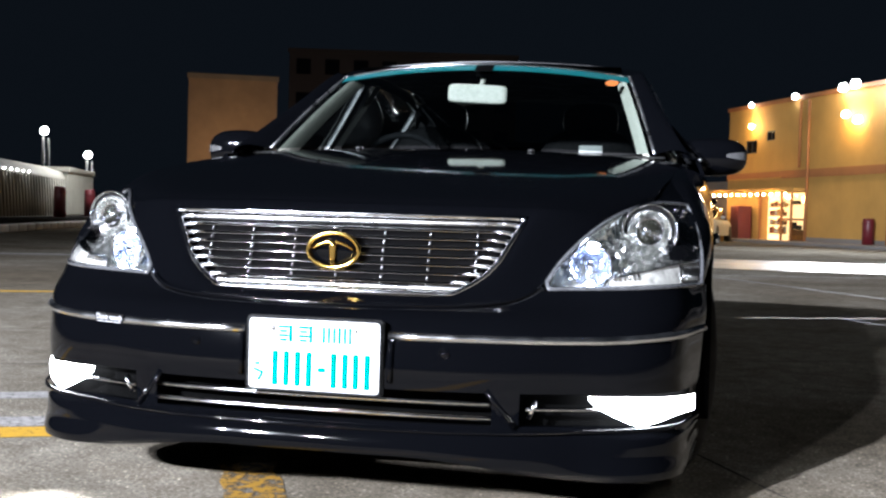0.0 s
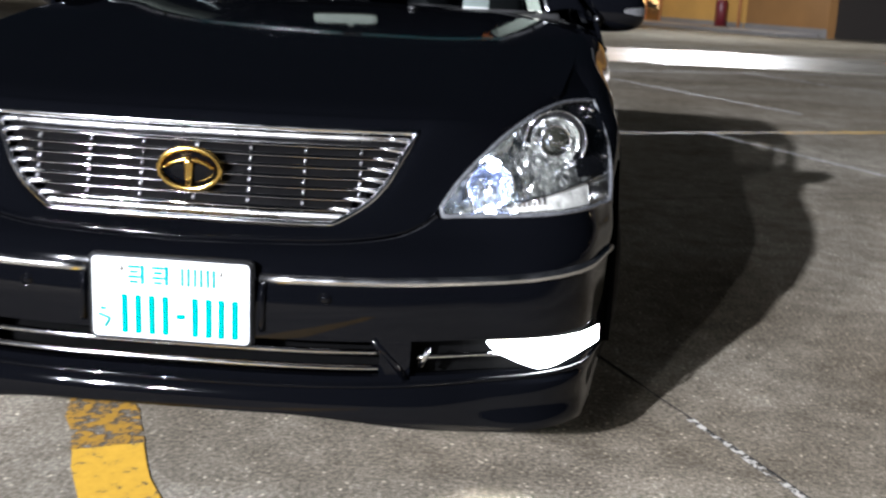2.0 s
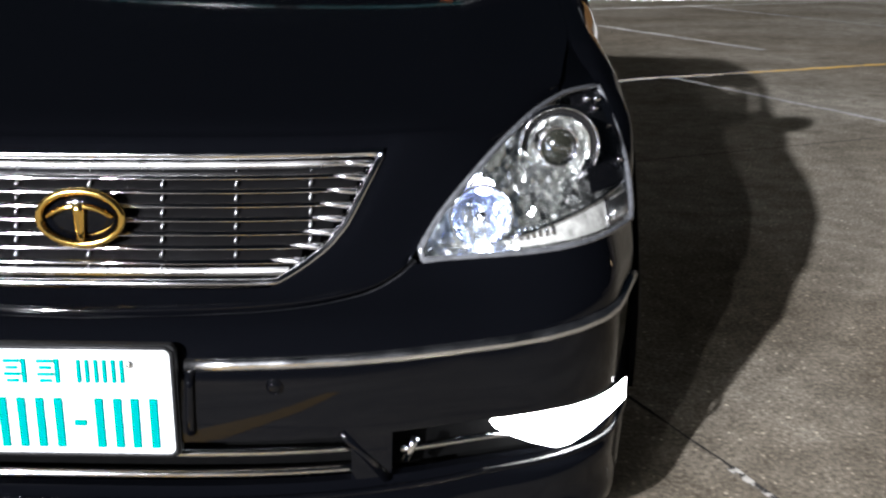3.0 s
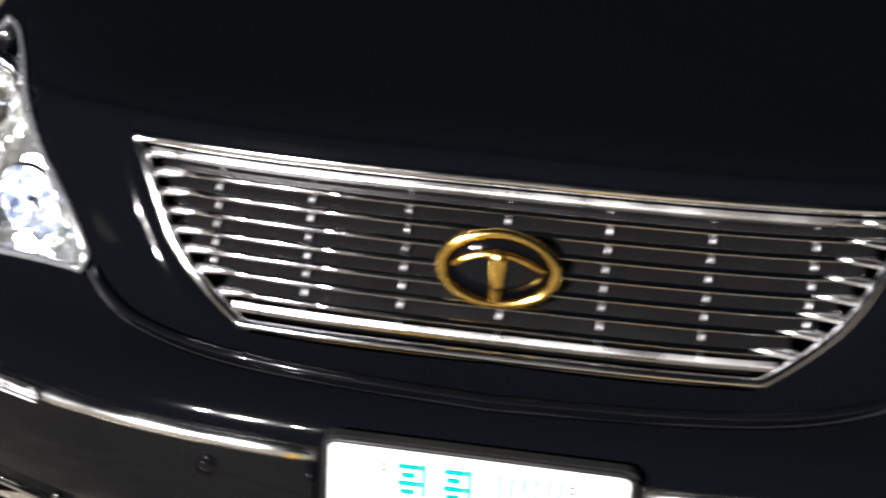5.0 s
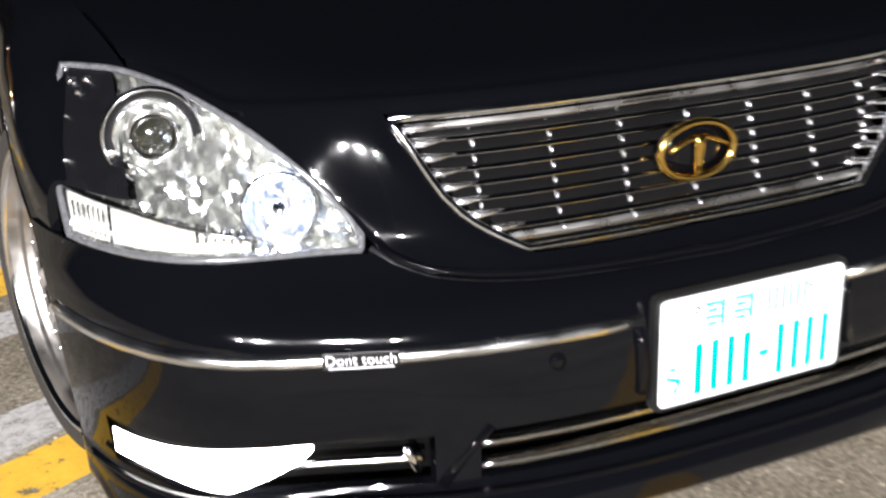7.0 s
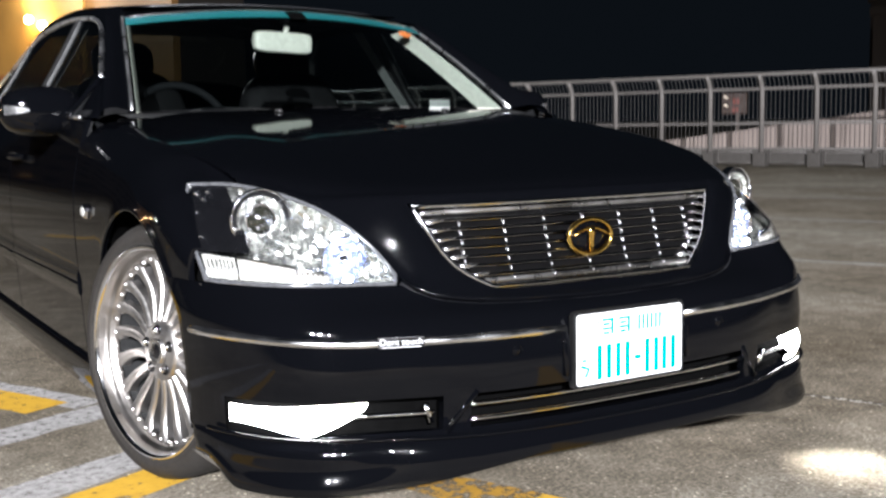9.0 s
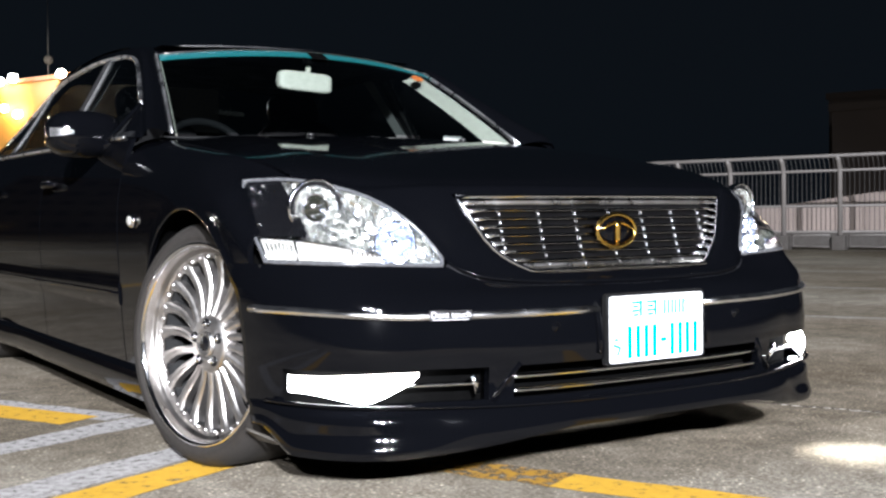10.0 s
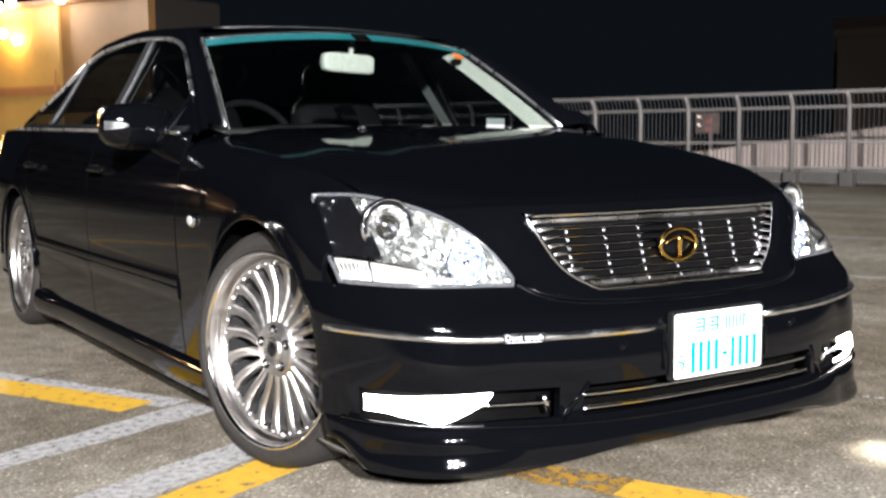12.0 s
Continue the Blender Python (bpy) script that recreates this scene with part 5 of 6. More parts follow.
def build_sides(sx):
    fl = sx > 0
    # front wing: from the bumper's end to the door
    ys = [0.455, 0.462, 0.475, 0.50, 0.53, 0.57, 0.60, 0.63, 0.68, 0.74, 0.80, 0.86, 0.92, 0.98, 1.04, 1.09, 1.13, 1.16, 1.176, 1.185, 1.22, 1.28, 1.35, 1.415]
    tvals = [0, 0.04, 0.1, 0.2, 0.32, 0.45, 0.58, 0.70, 0.78, 0.84, 0.88, 0.91, 0.94, 0.97, 1.0]

    def wing(y, v):
        zb = max(0.175, arch(y, WHEEL_F) - 0.0)
        if y < 0.62:
            k = (y - 0.40) / 0.22
            ze = 0.560 + 0.19 * min(1, max(0, k)) ** 0.8
            xe = 0.872 - 0.045 * min(1, max(0, k))
        else:
            k = ss((y - 0.62) / 0.14)
            yy = y
            xh = hood_edge(yy) + 0.006
            zh = hood_z(hood_edge(yy), yy) - 0.002
            xe, ze = 0.827 + (xh - 0.827) * k, 0.752 + (zh - 0.752) * k
        zs = max(zb + 0.02, ze - (0.05 + 0.10 * ss((y - 0.5) / 0.4)))
        if v <= 0.78:
            z = zb + (zs - zb) * v / 0.78
            x = flank(y, z)
        else:
            a = (v - 0.78) / 0.22 * math.pi / 2
            x0 = flank(y, zs)
            x = x0 + (xe - x0) * (1 - math.cos(a))
            z = zs + (ze - zs) * math.sin(a)
        lip = 0.005 * math.exp(-((z - zb) / 0.02) ** 2) if arch(y, WHEEL_F) > 0.18 else 0
        return (tuck(sx * (x + lip), y), y, z)
    part("front_wing", rim(grid(wing, ys, tvals, flip=not fl), 0.014, (sx, 0, 0)), PAINT, CAR)
    def corner(u, t):
        ya, yb = 0.50 + 0.27 * t, 0.62 + 0.15 * t
        a = Vector((hood_edge(ya) + 0.005, ya, hood_z(hood_edge(ya), ya) - 0.002))
        b = Vector(wing(yb, 1.0))
        b.x = abs(b.x)
        la = lambda q: Vector((0.737 + (0.824 - 0.737) * q, front(0.737 + (0.824 - 0.737) * q, lens_top(0.737 + (0.824 - 0.737) * q) + 0.004), lens_top(0.737 + (0.824 - 0.737) * q) + 0.004))
        a0 = Vector((hood_edge(0.50) + 0.005, 0.50, hood_z(hood_edge(0.50), 0.50) - 0.002))
        b0 = Vector(wing(0.62, 1.0))
        b0.x = abs(b0.x)
        p = a + (b - a) * u + (1 - t) ** 2 * (la(u) - (a0 + (b0 - a0) * u))
        return (sx * p.x, p.y, p.z)
    part("wing_top", grid(corner, steps(0, 1, 8), steps(0, 1, 8), flip=sx < 0), PAINT, CAR)
    lip = [(tuck(sx * (flank(WHEEL_F + 0.362 * math.cos(a), WHEEL_Z + 0.362 * math.sin(a)) + 0.002), WHEEL_F + 0.362 * math.cos(a)), WHEEL_F + 0.362 * math.cos(a), WHEEL_Z + 0.362 * math.sin(a)) for a in steps(0.0, math.pi, 28)]
    part("arch_lip", tube(lip, 0.005, 6, up=(1, 0, 0)), PAINT, CAR)
    seam = [(0.412, 0.548), (0.417, 0.53), (0.424, 0.505), (0.433, 0.490), (0.455, 0.486), (0.48, 0.487), (0.498, 0.489)]
    part("bumper_seam", tube([(tuck(sx * (flank(y, z) + 0.0015), y), y, z) for y, z in seam], 0.0024, 6, up=(1, 0, 0)), LINER, CAR)
    mk = part("side_marker", blob((0.010, 0.030, 0.021), (sx * (flank(1.258, 0.658) + 0.004), 1.258, 0.658), 2.4, 16, 10), CHROME, CAR, "small oval side repeater")
    part("marker_lens", blob((0.008, 0.022, 0.015), (sx * (flank(1.258, 0.658) + 0.010), 1.258, 0.658), 2.2, 14, 8), RIBBED, mk)
    # doors
    def door(name, y0, y1, cut=None):
        def f(y, v):
            zb, zt = 0.215, belt_z(y)
            if cut:
                zb = max(zb, arch(y, WHEEL_R))
            z = zb + (zt - zb) * v
            mould = 0.007 * ss((z - 0.395) / 0.012) * ss((0.475 - z) / 0.02)
            return (sx * (flank(y, z) + mould), y, z)
        d = part(name, rim(grid(f, steps(y0, y1, 20), [0, 0.1, 0.2, 0.24, 0.255, 0.27, 0.30, 0.33, 0.35, 0.37, 0.42, 0.5, 0.6, 0.7, 0.8, 0.88, 0.94, 1.0], flip=not fl), 0.014, (sx, 0, 0)), PAINT, CAR)
        hy = y1 - 0.16
        part("door_handle", tube([(sx * (flank(hy, 0.795) + o), yy, 0.795) for yy, o in ((hy - 0.09, 0.004), (hy - 0.075, 0.028), (hy, 0.034), (hy + 0.065, 0.028), (hy + 0.08, 0.004))], 0.011, 8), PAINT, d)
        part("handle_trim", tube([(sx * (flank(hy, 0.807) + 0.030), yy, 0.808) for yy in (hy - 0.06, hy, hy + 0.05)], 0.0035, 6), CHROME, d)
        part("side_moulding", tube([(sx * (flank(yy, 0.43) + 0.007), yy, 0.435) for yy in steps(y0 + 0.01, y1 - 0.01, 8)], 0.005, 6), PAINT, d)
        return d
    door("front_door", 1.423, 2.43)
    door("rear_door", 2.437, 3.50, True)
    # rear quarter and tail
    qs = [3.507, 3.56, 3.62, 3.70, 3.78, 3.86, 3.94, 4.02, 4.07, 4.1, 4.108, 4.15, 4.25, 4.4, 4.55, 4.7, 4.82, 4.91, 4.96]

    def quarter(y, v):
        zb = max(0.22, arch(y, WHEEL_R))
        zt = belt_z(min(y, 4.2)) - 0.10 * ss((y - 4.3) / 0.7)
        z = zb + (zt - zb) * v
        return (sx * flank(y, z), y, z)
    part("rear_quarter", rim(grid(quarter, qs, steps(0, 1, 12), flip=not fl), 0.014, (sx, 0, 0)), PAINT, CAR)
    lip = [(sx * (flank(WHEEL_R, 0.5) + 0.004), WHEEL_R + 0.362 * math.cos(a), WHEEL_Z + 0.362 * math.sin(a)) for a in steps(0.0, math.pi, 28)]
    part("arch_lip", tube(lip, 0.009, 6, up=(1, 0, 0)), PAINT, CAR)
    # sill skirt
    sec = [(-0.06, 0.225), (0.0, 0.222), (0.012, 0.20), (0.018, 0.16), (0.012, 0.125), (-0.05, 0.118)]
    part("side_skirt", grid(lambda y, v: (sx * (flank(y, 0.22) + sec[v][0] + 0.02 * ss((y - 2.9) / 0.4)), y, sec[v][1]), steps(1.20, 3.36, 16), list(range(6)), flip=fl), PAINT, CAR)
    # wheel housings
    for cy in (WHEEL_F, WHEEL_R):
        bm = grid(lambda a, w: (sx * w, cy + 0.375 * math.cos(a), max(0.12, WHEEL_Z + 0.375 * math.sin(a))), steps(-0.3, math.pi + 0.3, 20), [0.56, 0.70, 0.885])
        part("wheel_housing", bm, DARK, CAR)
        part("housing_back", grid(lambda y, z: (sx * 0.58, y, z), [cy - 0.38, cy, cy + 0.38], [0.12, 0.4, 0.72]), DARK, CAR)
    # glass, pillars and bright trim
    def glass(y, v):
        zb, zt = belt_z(y) + 0.004, rail_z(y) - 0.022
        xb, xt = flank(y, belt_z(y)) - 0.012, rail_x(y) + 0.012
        zt = max(zt, zb)
        k = v ** 0.9
        return (sx * (xb + (xt - xb) * k), y, zb + (zt - zb) * v)
    for nm, a, b in (("door_window", 1.60, 2.40), ("door_window", 2.47, 3.36), ("quarter_window", 3.40, 3.95)):
        w = part(nm, grid(glass, steps(a, b, 14), steps(0, 1, 6), flip=not fl), SIDEGLASS, CAR)
        w.visible_shadow = False
    part("centre_pillar", rim(grid(lambda y, v: (lambda p: (p[0] + sx * 0.006, p[1], p[2]))(glass(y, v)), [2.40, 2.435, 2.47], steps(0, 1, 6), flip=not fl), 0.02, (sx, 0, 0)), PLASTIC, CAR)
    part("rear_pillar", rim(grid(lambda y, v: (lambda p: (p[0] + sx * 0.006, p[1], p[2]))(glass(y, v)), [3.36, 3.38, 3.40], steps(0, 1, 6), flip=not fl), 0.02, (sx, 0, 0)), PLASTIC, CAR)
    part("mirror_corner", rim(grid(lambda y, v: (lambda p: (p[0] + sx * 0.005, p[1], p[2]))(glass(y, v)), steps(1.44, 1.64, 5), steps(0, 1, 4), flip=not fl), 0.02, (sx, 0, 0)), PAINT, CAR)
    top = [(sx * (rail_x(y) + 0.016), y, rail_z(y) - 0.026) for y in steps(1.66, 3.95, 40)]
    part("window_trim", tube(top, 0.0075, 6), BRIGHT, CAR, "chrome window surround")
    low = [(sx * (flank(y, belt_z(y)) + 0.002), y, belt_z(y) + 0.006) for y in steps(1.50, 3.98, 30)]
    part("window_trim", tube(low, 0.0055, 6), BRIGHT, CAR, "chrome window surround")
    part("window_trim", tube([(sx * (rail_x(1.66) + 0.016 + (flank(1.6, 0.92) - rail_x(1.66)) * k), 1.66 - 0.03 * k, rail_z(1.66) - 0.026 - (rail_z(1.66) - 0.95) * k) for k in steps(0, 1, 6)], 0.0075, 6, up=(0, 1, 0)), PAINT, CAR)
    part("door_lining", tube([(sx * (rail_x(y) - 0.006), y, rail_z(y) - 0.030) for y in steps(1.62, 3.9, 30)], 0.017, 6), DASH, CAR)
    part("door_lining", tube([(sx * (flank(y, belt_z(y)) - 0.032), y, belt_z(y) + 0.010) for y in steps(1.50, 3.9, 20)], 0.020, 6), DASH, CAR)
    part("door_lining", tube([(sx * (rail_x(1.66) - 0.008 + (flank(1.6, 0.92) - rail_x(1.66)) * k), 1.675 - 0.03 * k, rail_z(1.66) - 0.030 - (rail_z(1.66) - 0.95) * k) for k in steps(0, 1, 6)], 0.017, 6, up=(0, 1, 0)), DASH, CAR)
    part("door_frame", grid(lambda y, v: (sx * (rail_x(y) + 0.018 - 0.02 * v), y, rail_z(y) - 0.030 + 0.034 * v), steps(1.42, 4.15, 44), [0, 0.5, 1], flip=not fl), PAINT, CAR)
    # front pillar between screen and side glass
    def apillar(t, v):
        y, z = 1.42 + (2.04 - 1.42) * t, 0
        a = Vector((rail_x(y), y, rail_z(y) + 0.004))
        b = Vector(screen_point(1.0, t))
        p = a + (b - a) * v
        p.z += 0.012 * math.sin(math.pi * v)
        p.x += 0.010 * math.sin(math.pi * v)
        return (sx * p.x, p.y, p.z)
    part("front_pillar", grid(apillar, steps(0, 1, 14), steps(0, 1, 5), flip=fl), PAINT, CAR)


def screen_point(u, v):
    """The windscreen: u from side to side, v from the cowl to the roof."""
    k = 1 - u * u
    lo = Vector((0.700 * u, 1.495 - 0.15 * k, 0.938 + 0.010 * k))
    hi = Vector((0.578 * u, 2.010 - 0.075 * k, 1.268 + 0.040 * k))
    p = lo + (hi - lo) * v
    p.z += 0.020 * math.sin(math.pi * v) * (0.5 + 0.5 * k)
    return (p.x, p.y, p.z)


def build_upper():
    us = steps(-1, 1, 24)
    w = part("windscreen", grid(screen_point, us, steps(0, 1, 12)), SCREEN, CAR, "large raked windscreen")
    w.visible_shadow = False
    band = part("shade_band", grid(lambda u, v: (lambda p: (p[0], p[1] - 0.003, p[2] + 0.002))(screen_point(u * 0.985, 0.895 + 0.09 * v)), us, [0, 0.5, 1]), TEAL, w, "teal tinted band along the top of the screen")
    band.visible_shadow = False
    part("sensor_patch", grid(lambda u, v: (lambda p: (p[0], p[1] - 0.005, p[2] + 0.0035))(screen_point(u, v)), steps(-0.02, 0.10, 6), steps(0.87, 0.975, 3)), RUBBERLIP, w, "black sensor patch on the glass")
    edge = [(lambda p: (p[0], p[1] - 0.002, p[2] + 0.003))(screen_point(u, 1.0)) for u in us]
    part("screen_trim", tube(edge, 0.005, 6), CHROME, w, "bright moulding round the screen")
    for sx in (-1, 1):
        part("screen_trim", tube([(lambda p: (p[0], p[1] - 0.002, p[2] + 0.003))(screen_point(sx, v)) for v in steps(0, 1, 10)], 0.005, 6), BRIGHT, w)
    part("cowl", grid(lambda u, v: (0.735 * u, 1.40 + (screen_point(u, 0)[1] + 0.03 - 1.40) * v - 0.02 * (1 - u * u) * (1 - v), 0.918 + 0.014 * v), us, [0, 0.5, 1]), PLASTIC, CAR)
    for x0, x1 in ((0.66, 0.02), (-0.02, -0.56)):
        pts = [(lambda x, t: (x, screen_point(x / 0.7, 0)[1] - 0.012, 0.934 - 0.012 * t))(x0 + (x1 - x0) * t, t) for t in steps(0, 1, 10)]
        part("wiper", tube(pts, 0.005, 6), PLASTIC, CAR)

    def roof(u, v):
        y0 = screen_point(u, 1)[1]
        y = y0 + (3.38 - y0) * v
        x = rail_x(max(y, 2.0)) * u
        zb = screen_point(u, 1)[2]
        z = rail_z(max(y, 2.05)) + 0.012 + 0.036 * (1 - u * u)
        k = ss(v / 0.16)
        return (x if v > 0.02 else screen_point(u, 1)[0] * 1.01, y, (zb + 0.004) * (1 - k) + z * k)
    part("roof", grid(roof, us, [0, 0.02, 0.05, 0.09, 0.14, 0.2, 0.3, 0.42, 0.55, 0.7, 0.85, 1.0]), PAINT, CAR)
    part("sunroof_visor", rim(grid(lambda u, v: (0.47 * u, 2.15 + 0.10 * v - 0.06 * (1 - u * u), 1.330 + 0.006 * v + 0.014 * (1 - u * u)), steps(-1, 1, 16), [0, 0.5, 1]), 0.004), EDGE, CAR, "raised dark sunroof wind visor")
    def back(u, v):
        y = 3.38 + 0.72 * v
        return (rail_x(y) * u * 0.97, y - 0.02 * (1 - u * u), rail_z(y) + 0.012 + (0.05 - 0.02 * v) * (1 - u * u))
    g = part("rear_window", grid(back, us, steps(0, 1, 8)), SIDEGLASS, CAR)
    g.visible_shadow = False
    part("rear_side_pillar", grid(lambda t, v: (rail_x(3.38 + 0.8 * t) * (0.95 + 0.05 * v) , 3.38 + 0.8 * t, rail_z(3.38 + 0.8 * t) + 0.014 * (1 - v)), steps(0, 1, 8), [0, 0.5, 1], flip=True), PAINT, CAR)
    part("rear_side_pillar", grid(lambda t, v: (-rail_x(3.38 + 0.8 * t) * (0.95 + 0.05 * v), 3.38 + 0.8 * t, rail_z(3.38 + 0.8 * t) + 0.014 * (1 - v)), steps(0, 1, 8), [0, 0.5, 1]), PAINT, CAR)
    zb = lambda y: belt_z(min(y, 4.2)) - 0.10 * ss((y - 4.3) / 0.7)
    part("boot_lid", grid(lambda u, v: (flank(4.05 + 0.91 * v, zb(4.05 + 0.91 * v)) * u, 4.05 + 0.91 * v, zb(4.05 + 0.91 * v) + 0.035 * (1 - abs(u) ** 3)), us, steps(0, 1, 10)), PAINT, CAR)
    part("rear_end", grid(lambda u, v: (flank(4.96, 0.22 + v * (zb(4.96) - 0.22)) * u, 4.96 + 0.04 * (1 - u * u), 0.22 + v * (zb(4.96) + 0.03 * (1 - abs(u) ** 3) - 0.22)), us, steps(0, 1, 8), flip=True), PAINT, CAR)
    for sx in (-1, 1):
        part("tail_lamp", block((0.26, 0.03, 0.16), (sx * 0.52, 4.995, 0.75), 0.01), RED, CAR)
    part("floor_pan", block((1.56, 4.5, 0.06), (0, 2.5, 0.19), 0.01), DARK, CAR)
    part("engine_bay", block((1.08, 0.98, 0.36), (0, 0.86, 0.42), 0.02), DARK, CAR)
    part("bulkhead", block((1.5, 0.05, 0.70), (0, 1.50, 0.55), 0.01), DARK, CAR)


def build_mirrors(sx):
    at = Vector((sx * (0.918 if sx < 0 else 0.895), 1.735, 0.946))
    bm = blob((0.125, 0.080, 0.078 if sx < 0 else 0.068), at, 2.7, 32, 18)
    for v in bm.verts:
        if v.co.y > at.y + 0.035:
            v.co.y = at.y + 0.035
    s = part("door_mirror", bm, PAINT, CAR, "black door mirror with a clear indicator")
    part("mirror_glass", blob((0.108, 0.004, 0.063), at + Vector((0, 0.037, 0)), 3, 24, 8), CHROME, s)
    part("mirror_indicator", grid(lambda u, v: (at.x + sx * (0.050 + 0.070 * u), at.y - 0.080 * max(0.0, 1 - abs((0.050 + 0.070 * u) / 0.125) ** 2.7) ** (1 / 2.7) - 0.003, at.z + 0.002 + (0.004 + 0.011 * u ** 0.6) * v), steps(0, 0.98, 10), [-1, 0, 1], flip=sx < 0), INDICATOR, s, "clear indicator lens")
    part("mirror_foot", tube([(sx * 0.82, 1.66, 0.925), (sx * 0.86, 1.69, 0.905), (sx * 0.90, 1.72, 0.905)], [0.035, 0.030, 0.026], 8, flat=0.7), PAINT, s)


# ---- wheels ----
def build_wheel(sx, cy, steer, camber):
    """Built with its outer face towards -x; the other side is turned round."""
    R, RIM = 0.327, 0.268
    w = part("wheel", lathe([(RIM, -0.02), (RIM + 0.004, -0.028), (RIM + 0.001, -0.034), (RIM - 0.006, -0.033), (RIM - 0.009, -0.024)], 72, "x"), CHROME, CAR, "polished multi-spoke alloy wheel with a thin tyre")
    part("tyre", lathe([(RIM - 0.004, -0.022), (RIM + 0.012, -0.036), (RIM + 0.020, -0.037), (RIM + 0.034, -0.034), (R - 0.014, -0.024), (R - 0.004, -0.008), (R, 0.012), (R, 0.17), (R - 0.012, 0.20), (RIM, 0.21)], 72, "x"), RUBBER, w, "thin black tyre")
    part("rim_lip", lathe([(RIM - 0.009, -0.024), (RIM - 0.012, -0.008), (RIM - 0.015, -0.002), (RIM - 0.022, 0.000), (RIM - 0.025, 0.003), (RIM - 0.027, 0.009), (RIM - 0.030, 0.016), (RIM - 0.040, 0.019)], 72, "x"), RIMLIP, w, "dished polished rim lip")
    part("rim_barrel", lathe([(RIM - 0.040, 0.022), (RIM - 0.034, 0.06), (RIM - 0.034, 0.19), (RIM, 0.20)], 48, "x"), PLASTIC, w)
    part("brake_disc", lathe([(0.06, 0.098), (0.175, 0.098), (0.175, 0.12)], 40, "x"), SATIN, w)
    part("wheel_back", lathe([(0.0, 0.13), (RIM - 0.036, 0.14)], 40, "x"), DARK, w)
    n = 20
    spoke = None
    for k in range(n):
        a = k * math.tau / n
        if spoke is None:
            def f(u, v):
                r = 0.058 + (RIM - 0.030 - 0.058) * u
                bend = 0.13 * math.sin(math.pi * u * 0.85)
                half = 0.0088 + 0.0052 * u + 0.008 * ss((u - 0.86) / 0.14)
                t = bend + v * half / r
                depth = 0.020 + 0.010 * u + 0.012 * math.sin(math.pi * u) + 0.007 * abs(v) ** 3
                return (depth, r * math.cos(t), r * math.sin(t))
            bm = rim(grid(f, steps(0, 1, 14), [-1, -0.82, -0.45, 0, 0.45, 0.82, 1], flip=True), 0.024, (-1, 0, 0))
            spoke = part("spoke", bm, ALLOY, w, "curved alloy blade")
        else:
            o = new("spoke", spoke.data)
            o.parent = w
            o.matrix_parent_inverse = Matrix.Identity(4)
            o.rotation_euler = (a, 0, 0)
            tagged(o, "curved alloy blade")
    part("hub", lathe([(0.034, 0.020), (0.040, 0.013), (0.046, 0.015), (0.062, 0.018), (0.071, 0.020), (0.078, 0.028), (0.080, 0.06)], 40, "x"), ALLOY, w)
    part("hub_cap", lathe([(0.0, 0.008), (0.020, 0.009), (0.026, 0.012), (0.028, 0.007), (0.033, 0.007), (0.035, 0.02)], 32, "x"), SATIN, w)
    part("hub_badge", lathe([(0.0, 0.0072), (0.018, 0.0078), (0.0215, 0.0100)], 28, "x"), SMOKE, w)
    for k in range(5):
        a = k * math.tau / 5 + 0.3
        at = Matrix.Translation((0, 0.054 * math.cos(a), 0.054 * math.sin(a)))
        part("nut_well", moved(lathe([(0.0, 0.0155), (0.0118, 0.0150), (0.0132, 0.0125), (0.0145, 0.0160)], 20, "x"), at), SMOKE, w)
        part("wheel_nut", moved(lathe([(0.0, 0.004), (0.0065, 0.004), (0.0082, 0.008), (0.0082, 0.026)], 6, "x"), at), CHROME, w)
    bolt = None
    for k in range(40):
        a = (k + 0.5) * math.tau / 40
        if bolt is None:
            bolt = part("rim_bolt", moved(lathe([(0.0, 0.027), (0.0035, 0.028), (0.0042, 0.036)], 6, "x"), Matrix.Translation((0, RIM - 0.034, 0))), SATIN, w)
            bolt.rotation_euler = (a, 0, 0)
        else:
            o = new("rim_bolt", bolt.data)
            o.parent = w
            o.matrix_parent_inverse = Matrix.Identity(4)
            o.rotation_euler = (a, 0, 0)
    for o in w.children:
        if o.name.startswith(("spoke", "hub", "nut_well", "wheel_nut", "rim_bolt")):
            o.location.x -= 0.018
    face = (0.876 if sx < 0 else 0.822) if cy < 2 else 0.885
    turn = 180 if sx > 0 else 0
    w.matrix_basis = Matrix.Translation((sx * (face - 0.03), cy, WHEEL_Z)) @ pose(0, 0, 0, 0, 0, steer) @ pose(0, 0, 0, 0, sx * -camber, turn)


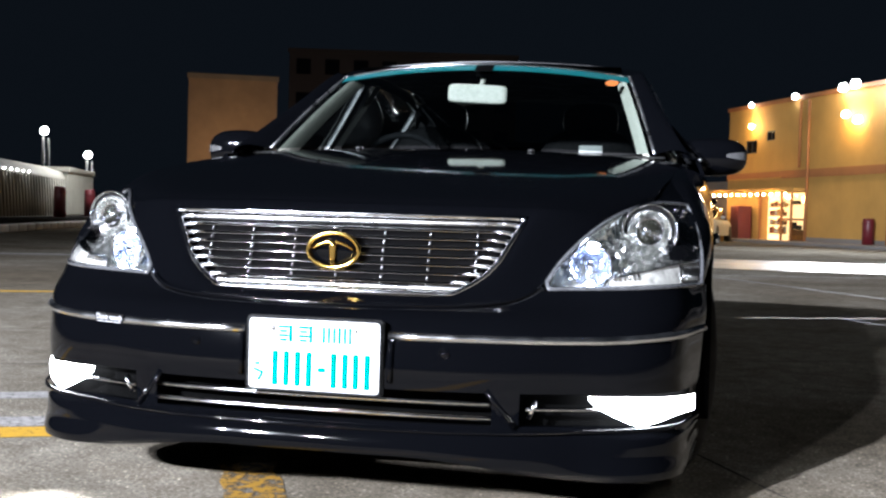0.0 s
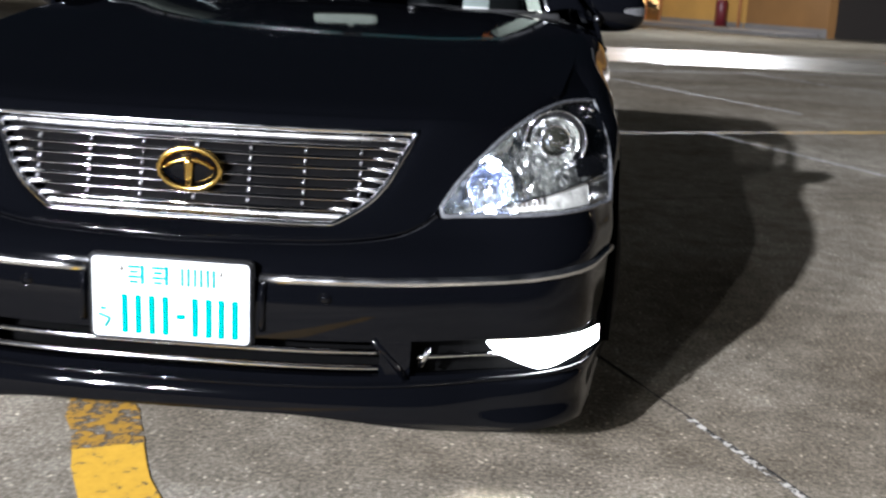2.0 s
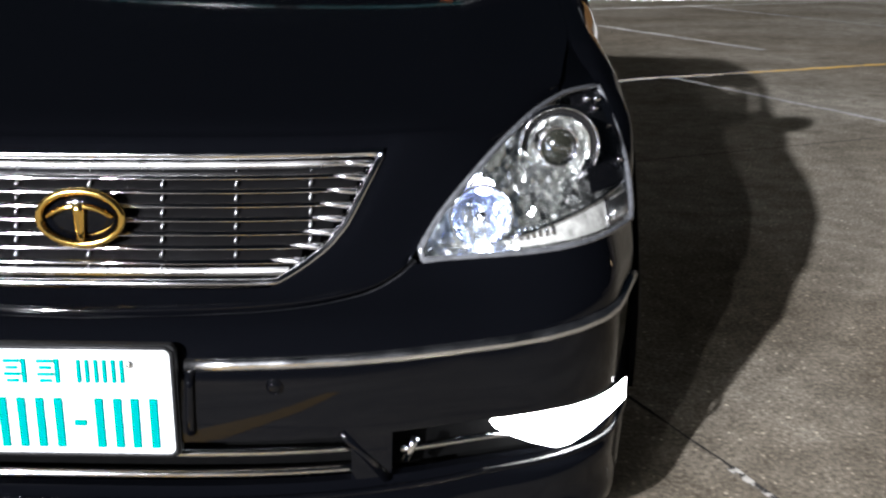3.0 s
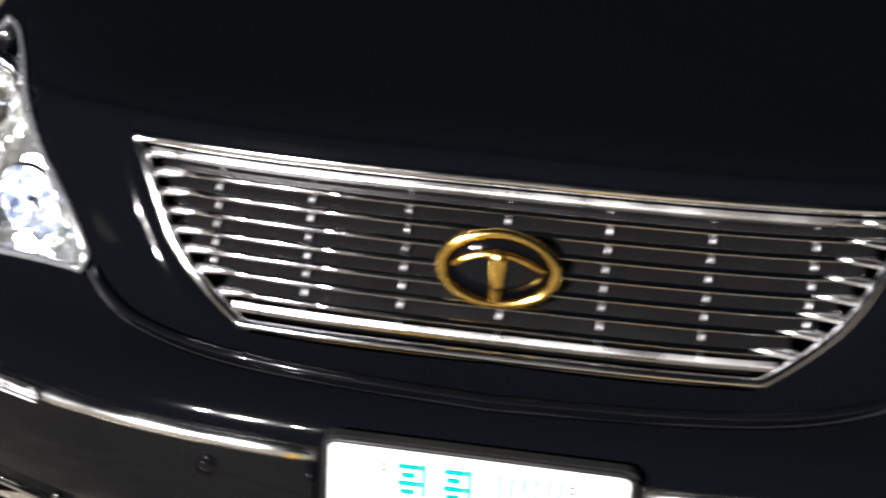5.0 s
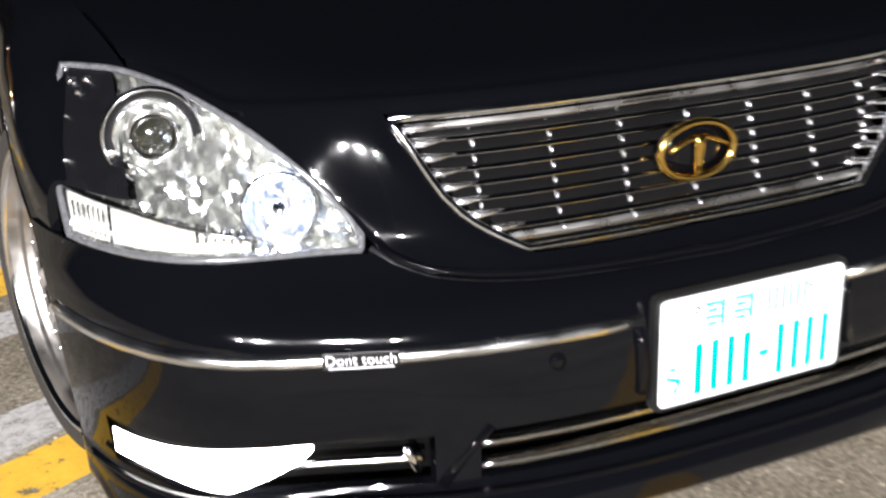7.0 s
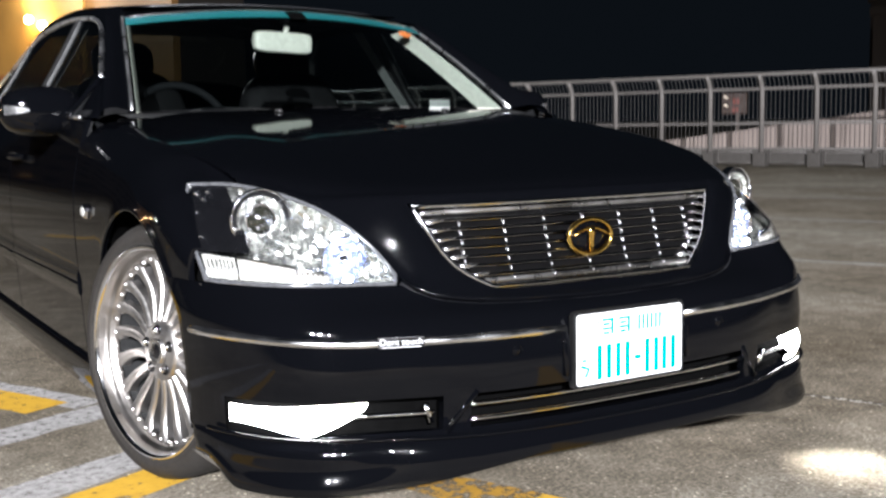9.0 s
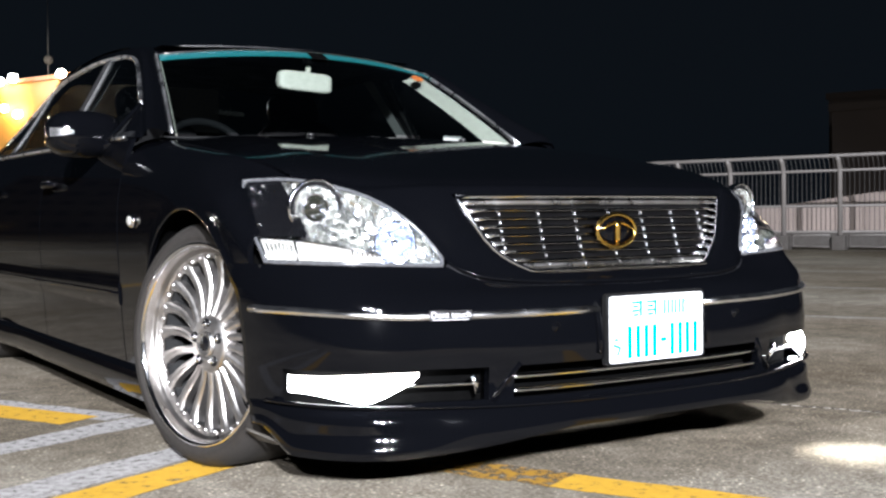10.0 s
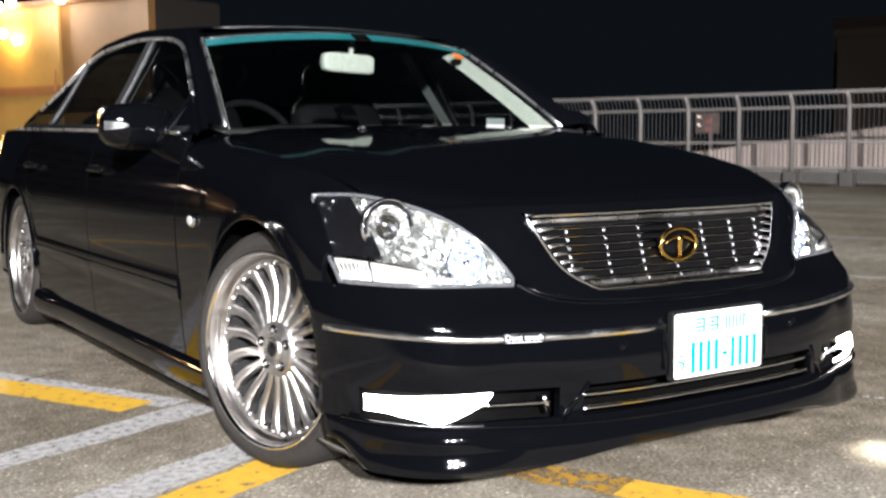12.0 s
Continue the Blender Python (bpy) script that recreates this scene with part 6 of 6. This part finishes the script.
# ---- cabin ----
def build_cabin():
    part("dashboard", grid(lambda u, v: (0.70 * u, 1.43 + 0.55 * v - 0.12 * (1 - u * u) * (1 - v), 0.915 + 0.02 * math.sin(math.pi * v) + (0.02 * math.exp(-((u + 0.5) / 0.25) ** 2) * math.sin(math.pi * v))), steps(-1, 1, 24), steps(0, 1, 8)), DASH, CAR)
    part("dash_front", block((1.4, 0.08, 0.30), (0, 2.0, 0.77), 0.03), DASH, CAR)
    st = part("steering_wheel", moved(tube([(0.185 * math.cos(a), 0, 0.185 * math.sin(a)) for a in steps(0, math.tau, 32)[:-1]], 0.015, 8, closed=True, up=(0, 1, 0)), Matrix.Translation((-0.36, 2.08, 0.875)) @ pose(0, 0, 0, -24, 0, 0)), DASH, CAR, "dark steering wheel")
    part("steering_hub", moved(blob((0.085, 0.03, 0.06), (0, 0, 0), 2.6, 16, 10), Matrix.Translation((-0.36, 2.07, 0.865)) @ pose(0, 0, 0, -24, 0, 0)), DASH, st)
    for sx in (-1, 1):
        s = part("front_seat", blob((0.25, 0.27, 0.09), (sx * 0.36, 2.42, 0.52), 3, 20, 12), CLOTH, CAR, "dark leather front seat")
        part("backrest", moved(blob((0.25, 0.08, 0.34), (0, 0, 0), 3, 20, 12), Matrix.Translation((sx * 0.36, 2.72, 0.80)) @ pose(0, 0, 0, -14, 0, 0)), CLOTH, s)
        part("headrest", moved(blob((0.13, 0.05, 0.085), (0, 0, 0), 3, 18, 10), Matrix.Translation((sx * 0.36, 2.84, 1.17)) @ pose(0, 0, 0, -10, 0, 0)), CLOTH, s)
        for k in (-1, 1):
            part("headrest_post", tube([(sx * 0.36 + k * 0.05, 2.80, 1.02), (sx * 0.36 + k * 0.05, 2.83, 1.12)], 0.007, 6, up=(1, 0, 0)), CHROME, s)
        # pale trims inside the pillars
        part("pillar_trim", grid(lambda t, v: (sx * (screen_point(0.985, t)[0] - 0.006 - 0.042 * v), screen_point(0.985, t)[1] + 0.012 + 0.095 * v, screen_point(0.985, t)[2] - 0.012 + 0.012 * math.sin(math.pi * v)), steps(0.0, 0.97, 12), steps(0, 1, 4)), TRIM, CAR, "pale trim on the front pillar")
        for y0, lean in ((2.40, 0.05), (3.36, 0.10)):
            part("pillar_trim", grid(lambda t, v: (sx * (0.80 + (0.575 - 0.80) * t), y0 + lean * t + 0.08 * v, 0.93 + 0.36 * t), steps(0, 1, 6), [0, 0.5, 1]), DOORTRIM, CAR, "grey trim on the door pillar")
    part("rear_seat", blob((0.66, 0.12, 0.32), (0, 3.55, 0.80), 3.2, 24, 12), CLOTH, CAR, "dark leather rear bench")
    part("headlining", grid(lambda u, v: (0.54 * u, 2.06 + 1.3 * v, 1.325 - 0.01 * u * u), steps(-1, 1, 6), [0, 0.5, 1], flip=True), CLOTH, CAR)
    m = part("rear_view_mirror", moved(blob((0.118, 0.022, 0.038), (0, 0, 0), 6.0, 32, 16), Matrix.Translation((-0.01, 1.94, 1.193)) @ pose(0, 0, 0, 0, 2, 6)), TRIM, CAR, "pale rear-view mirror on a stalk")
    part("mirror_stalk", tube([(0.0, 1.94, 1.215), (0.01, 1.945, 1.25), (0.0, 1.93, 1.285)], 0.012, 6, up=(1, 0, 0)), TRIM, m)
    part("mirror_face", moved(blob((0.118, 0.004, 0.032), (0, 0, 0), 3.4, 20, 8), Matrix.Translation((-0.014, 1.964, 1.193)) @ pose(0, 0, 0, 0, 2, 6)), CHROME, m)
    part("sensor_box", block((0.09, 0.05, 0.03), (0.03, 1.93, 1.272), 0.008), DARK, CAR)
    part("inspection_sticker", moved(lathe([(0.0, 0), (0.026, 0)], 16, "y"), Matrix.Translation((0.515, screen_point(0.9, 0.90)[1] + 0.01, screen_point(0.9, 0.90)[2] - 0.006)) @ pose(0, 0, 0, -55, 0, 0)), ORANGE, CAR, "small round orange sticker")
    part("document_holder", block((0.085, 0.01, 0.05), (0.47, 1.62, 0.950), 0.004), DOORTRIM, CAR, "white card on the dashboard")


build_bumper()
build_lip_ends()
build_plate()
build_hood()
build_grille()
for side in (-1, 1):
    build_headlight(side)
    build_sides(side)
    build_mirrors(side)
    build_wheel(side, WHEEL_F, 15, 2)
    build_wheel(side, WHEEL_R, 0, 3)
build_upper()
build_cabin()


# ---- small lettered sticker on the bumper ----
def build_sticker():
    cx = 0.553
    y, z = front(cx, 0.437) - 0.0165, 0.436
    slope = math.degrees(math.atan2(front(0.6, 0.437) - front(0.505, 0.437), 0.095))
    m = Matrix.Translation((-cx, y, z)) @ pose(0, 0, 0, 0, 0, -slope)
    s = part("warning_sticker", block((0.098, 0.0015, 0.022), (0, 0, 0), 0.0005, m=m), SMOKE, CAR, "small warning sticker reading Dont touch", smooth=False)
    cu = bpy.data.curves.new("lettering", "FONT")
    cu.body, cu.size, cu.extrude = "Dont touch", 0.0195, 0.0003
    cu.align_x, cu.align_y = "CENTER", "CENTER"
    cu.materials.append(STICKER)
    t = new("lettering", cu)
    t.parent = s
    t.matrix_basis = m @ pose(0, -0.0014, 0.001, 90, 0, 0)
    part("small_print", block((0.084, 0.001, 0.0014), (0, -0.001, -0.0095), m=m), STICKER, s, smooth=False)


build_sticker()
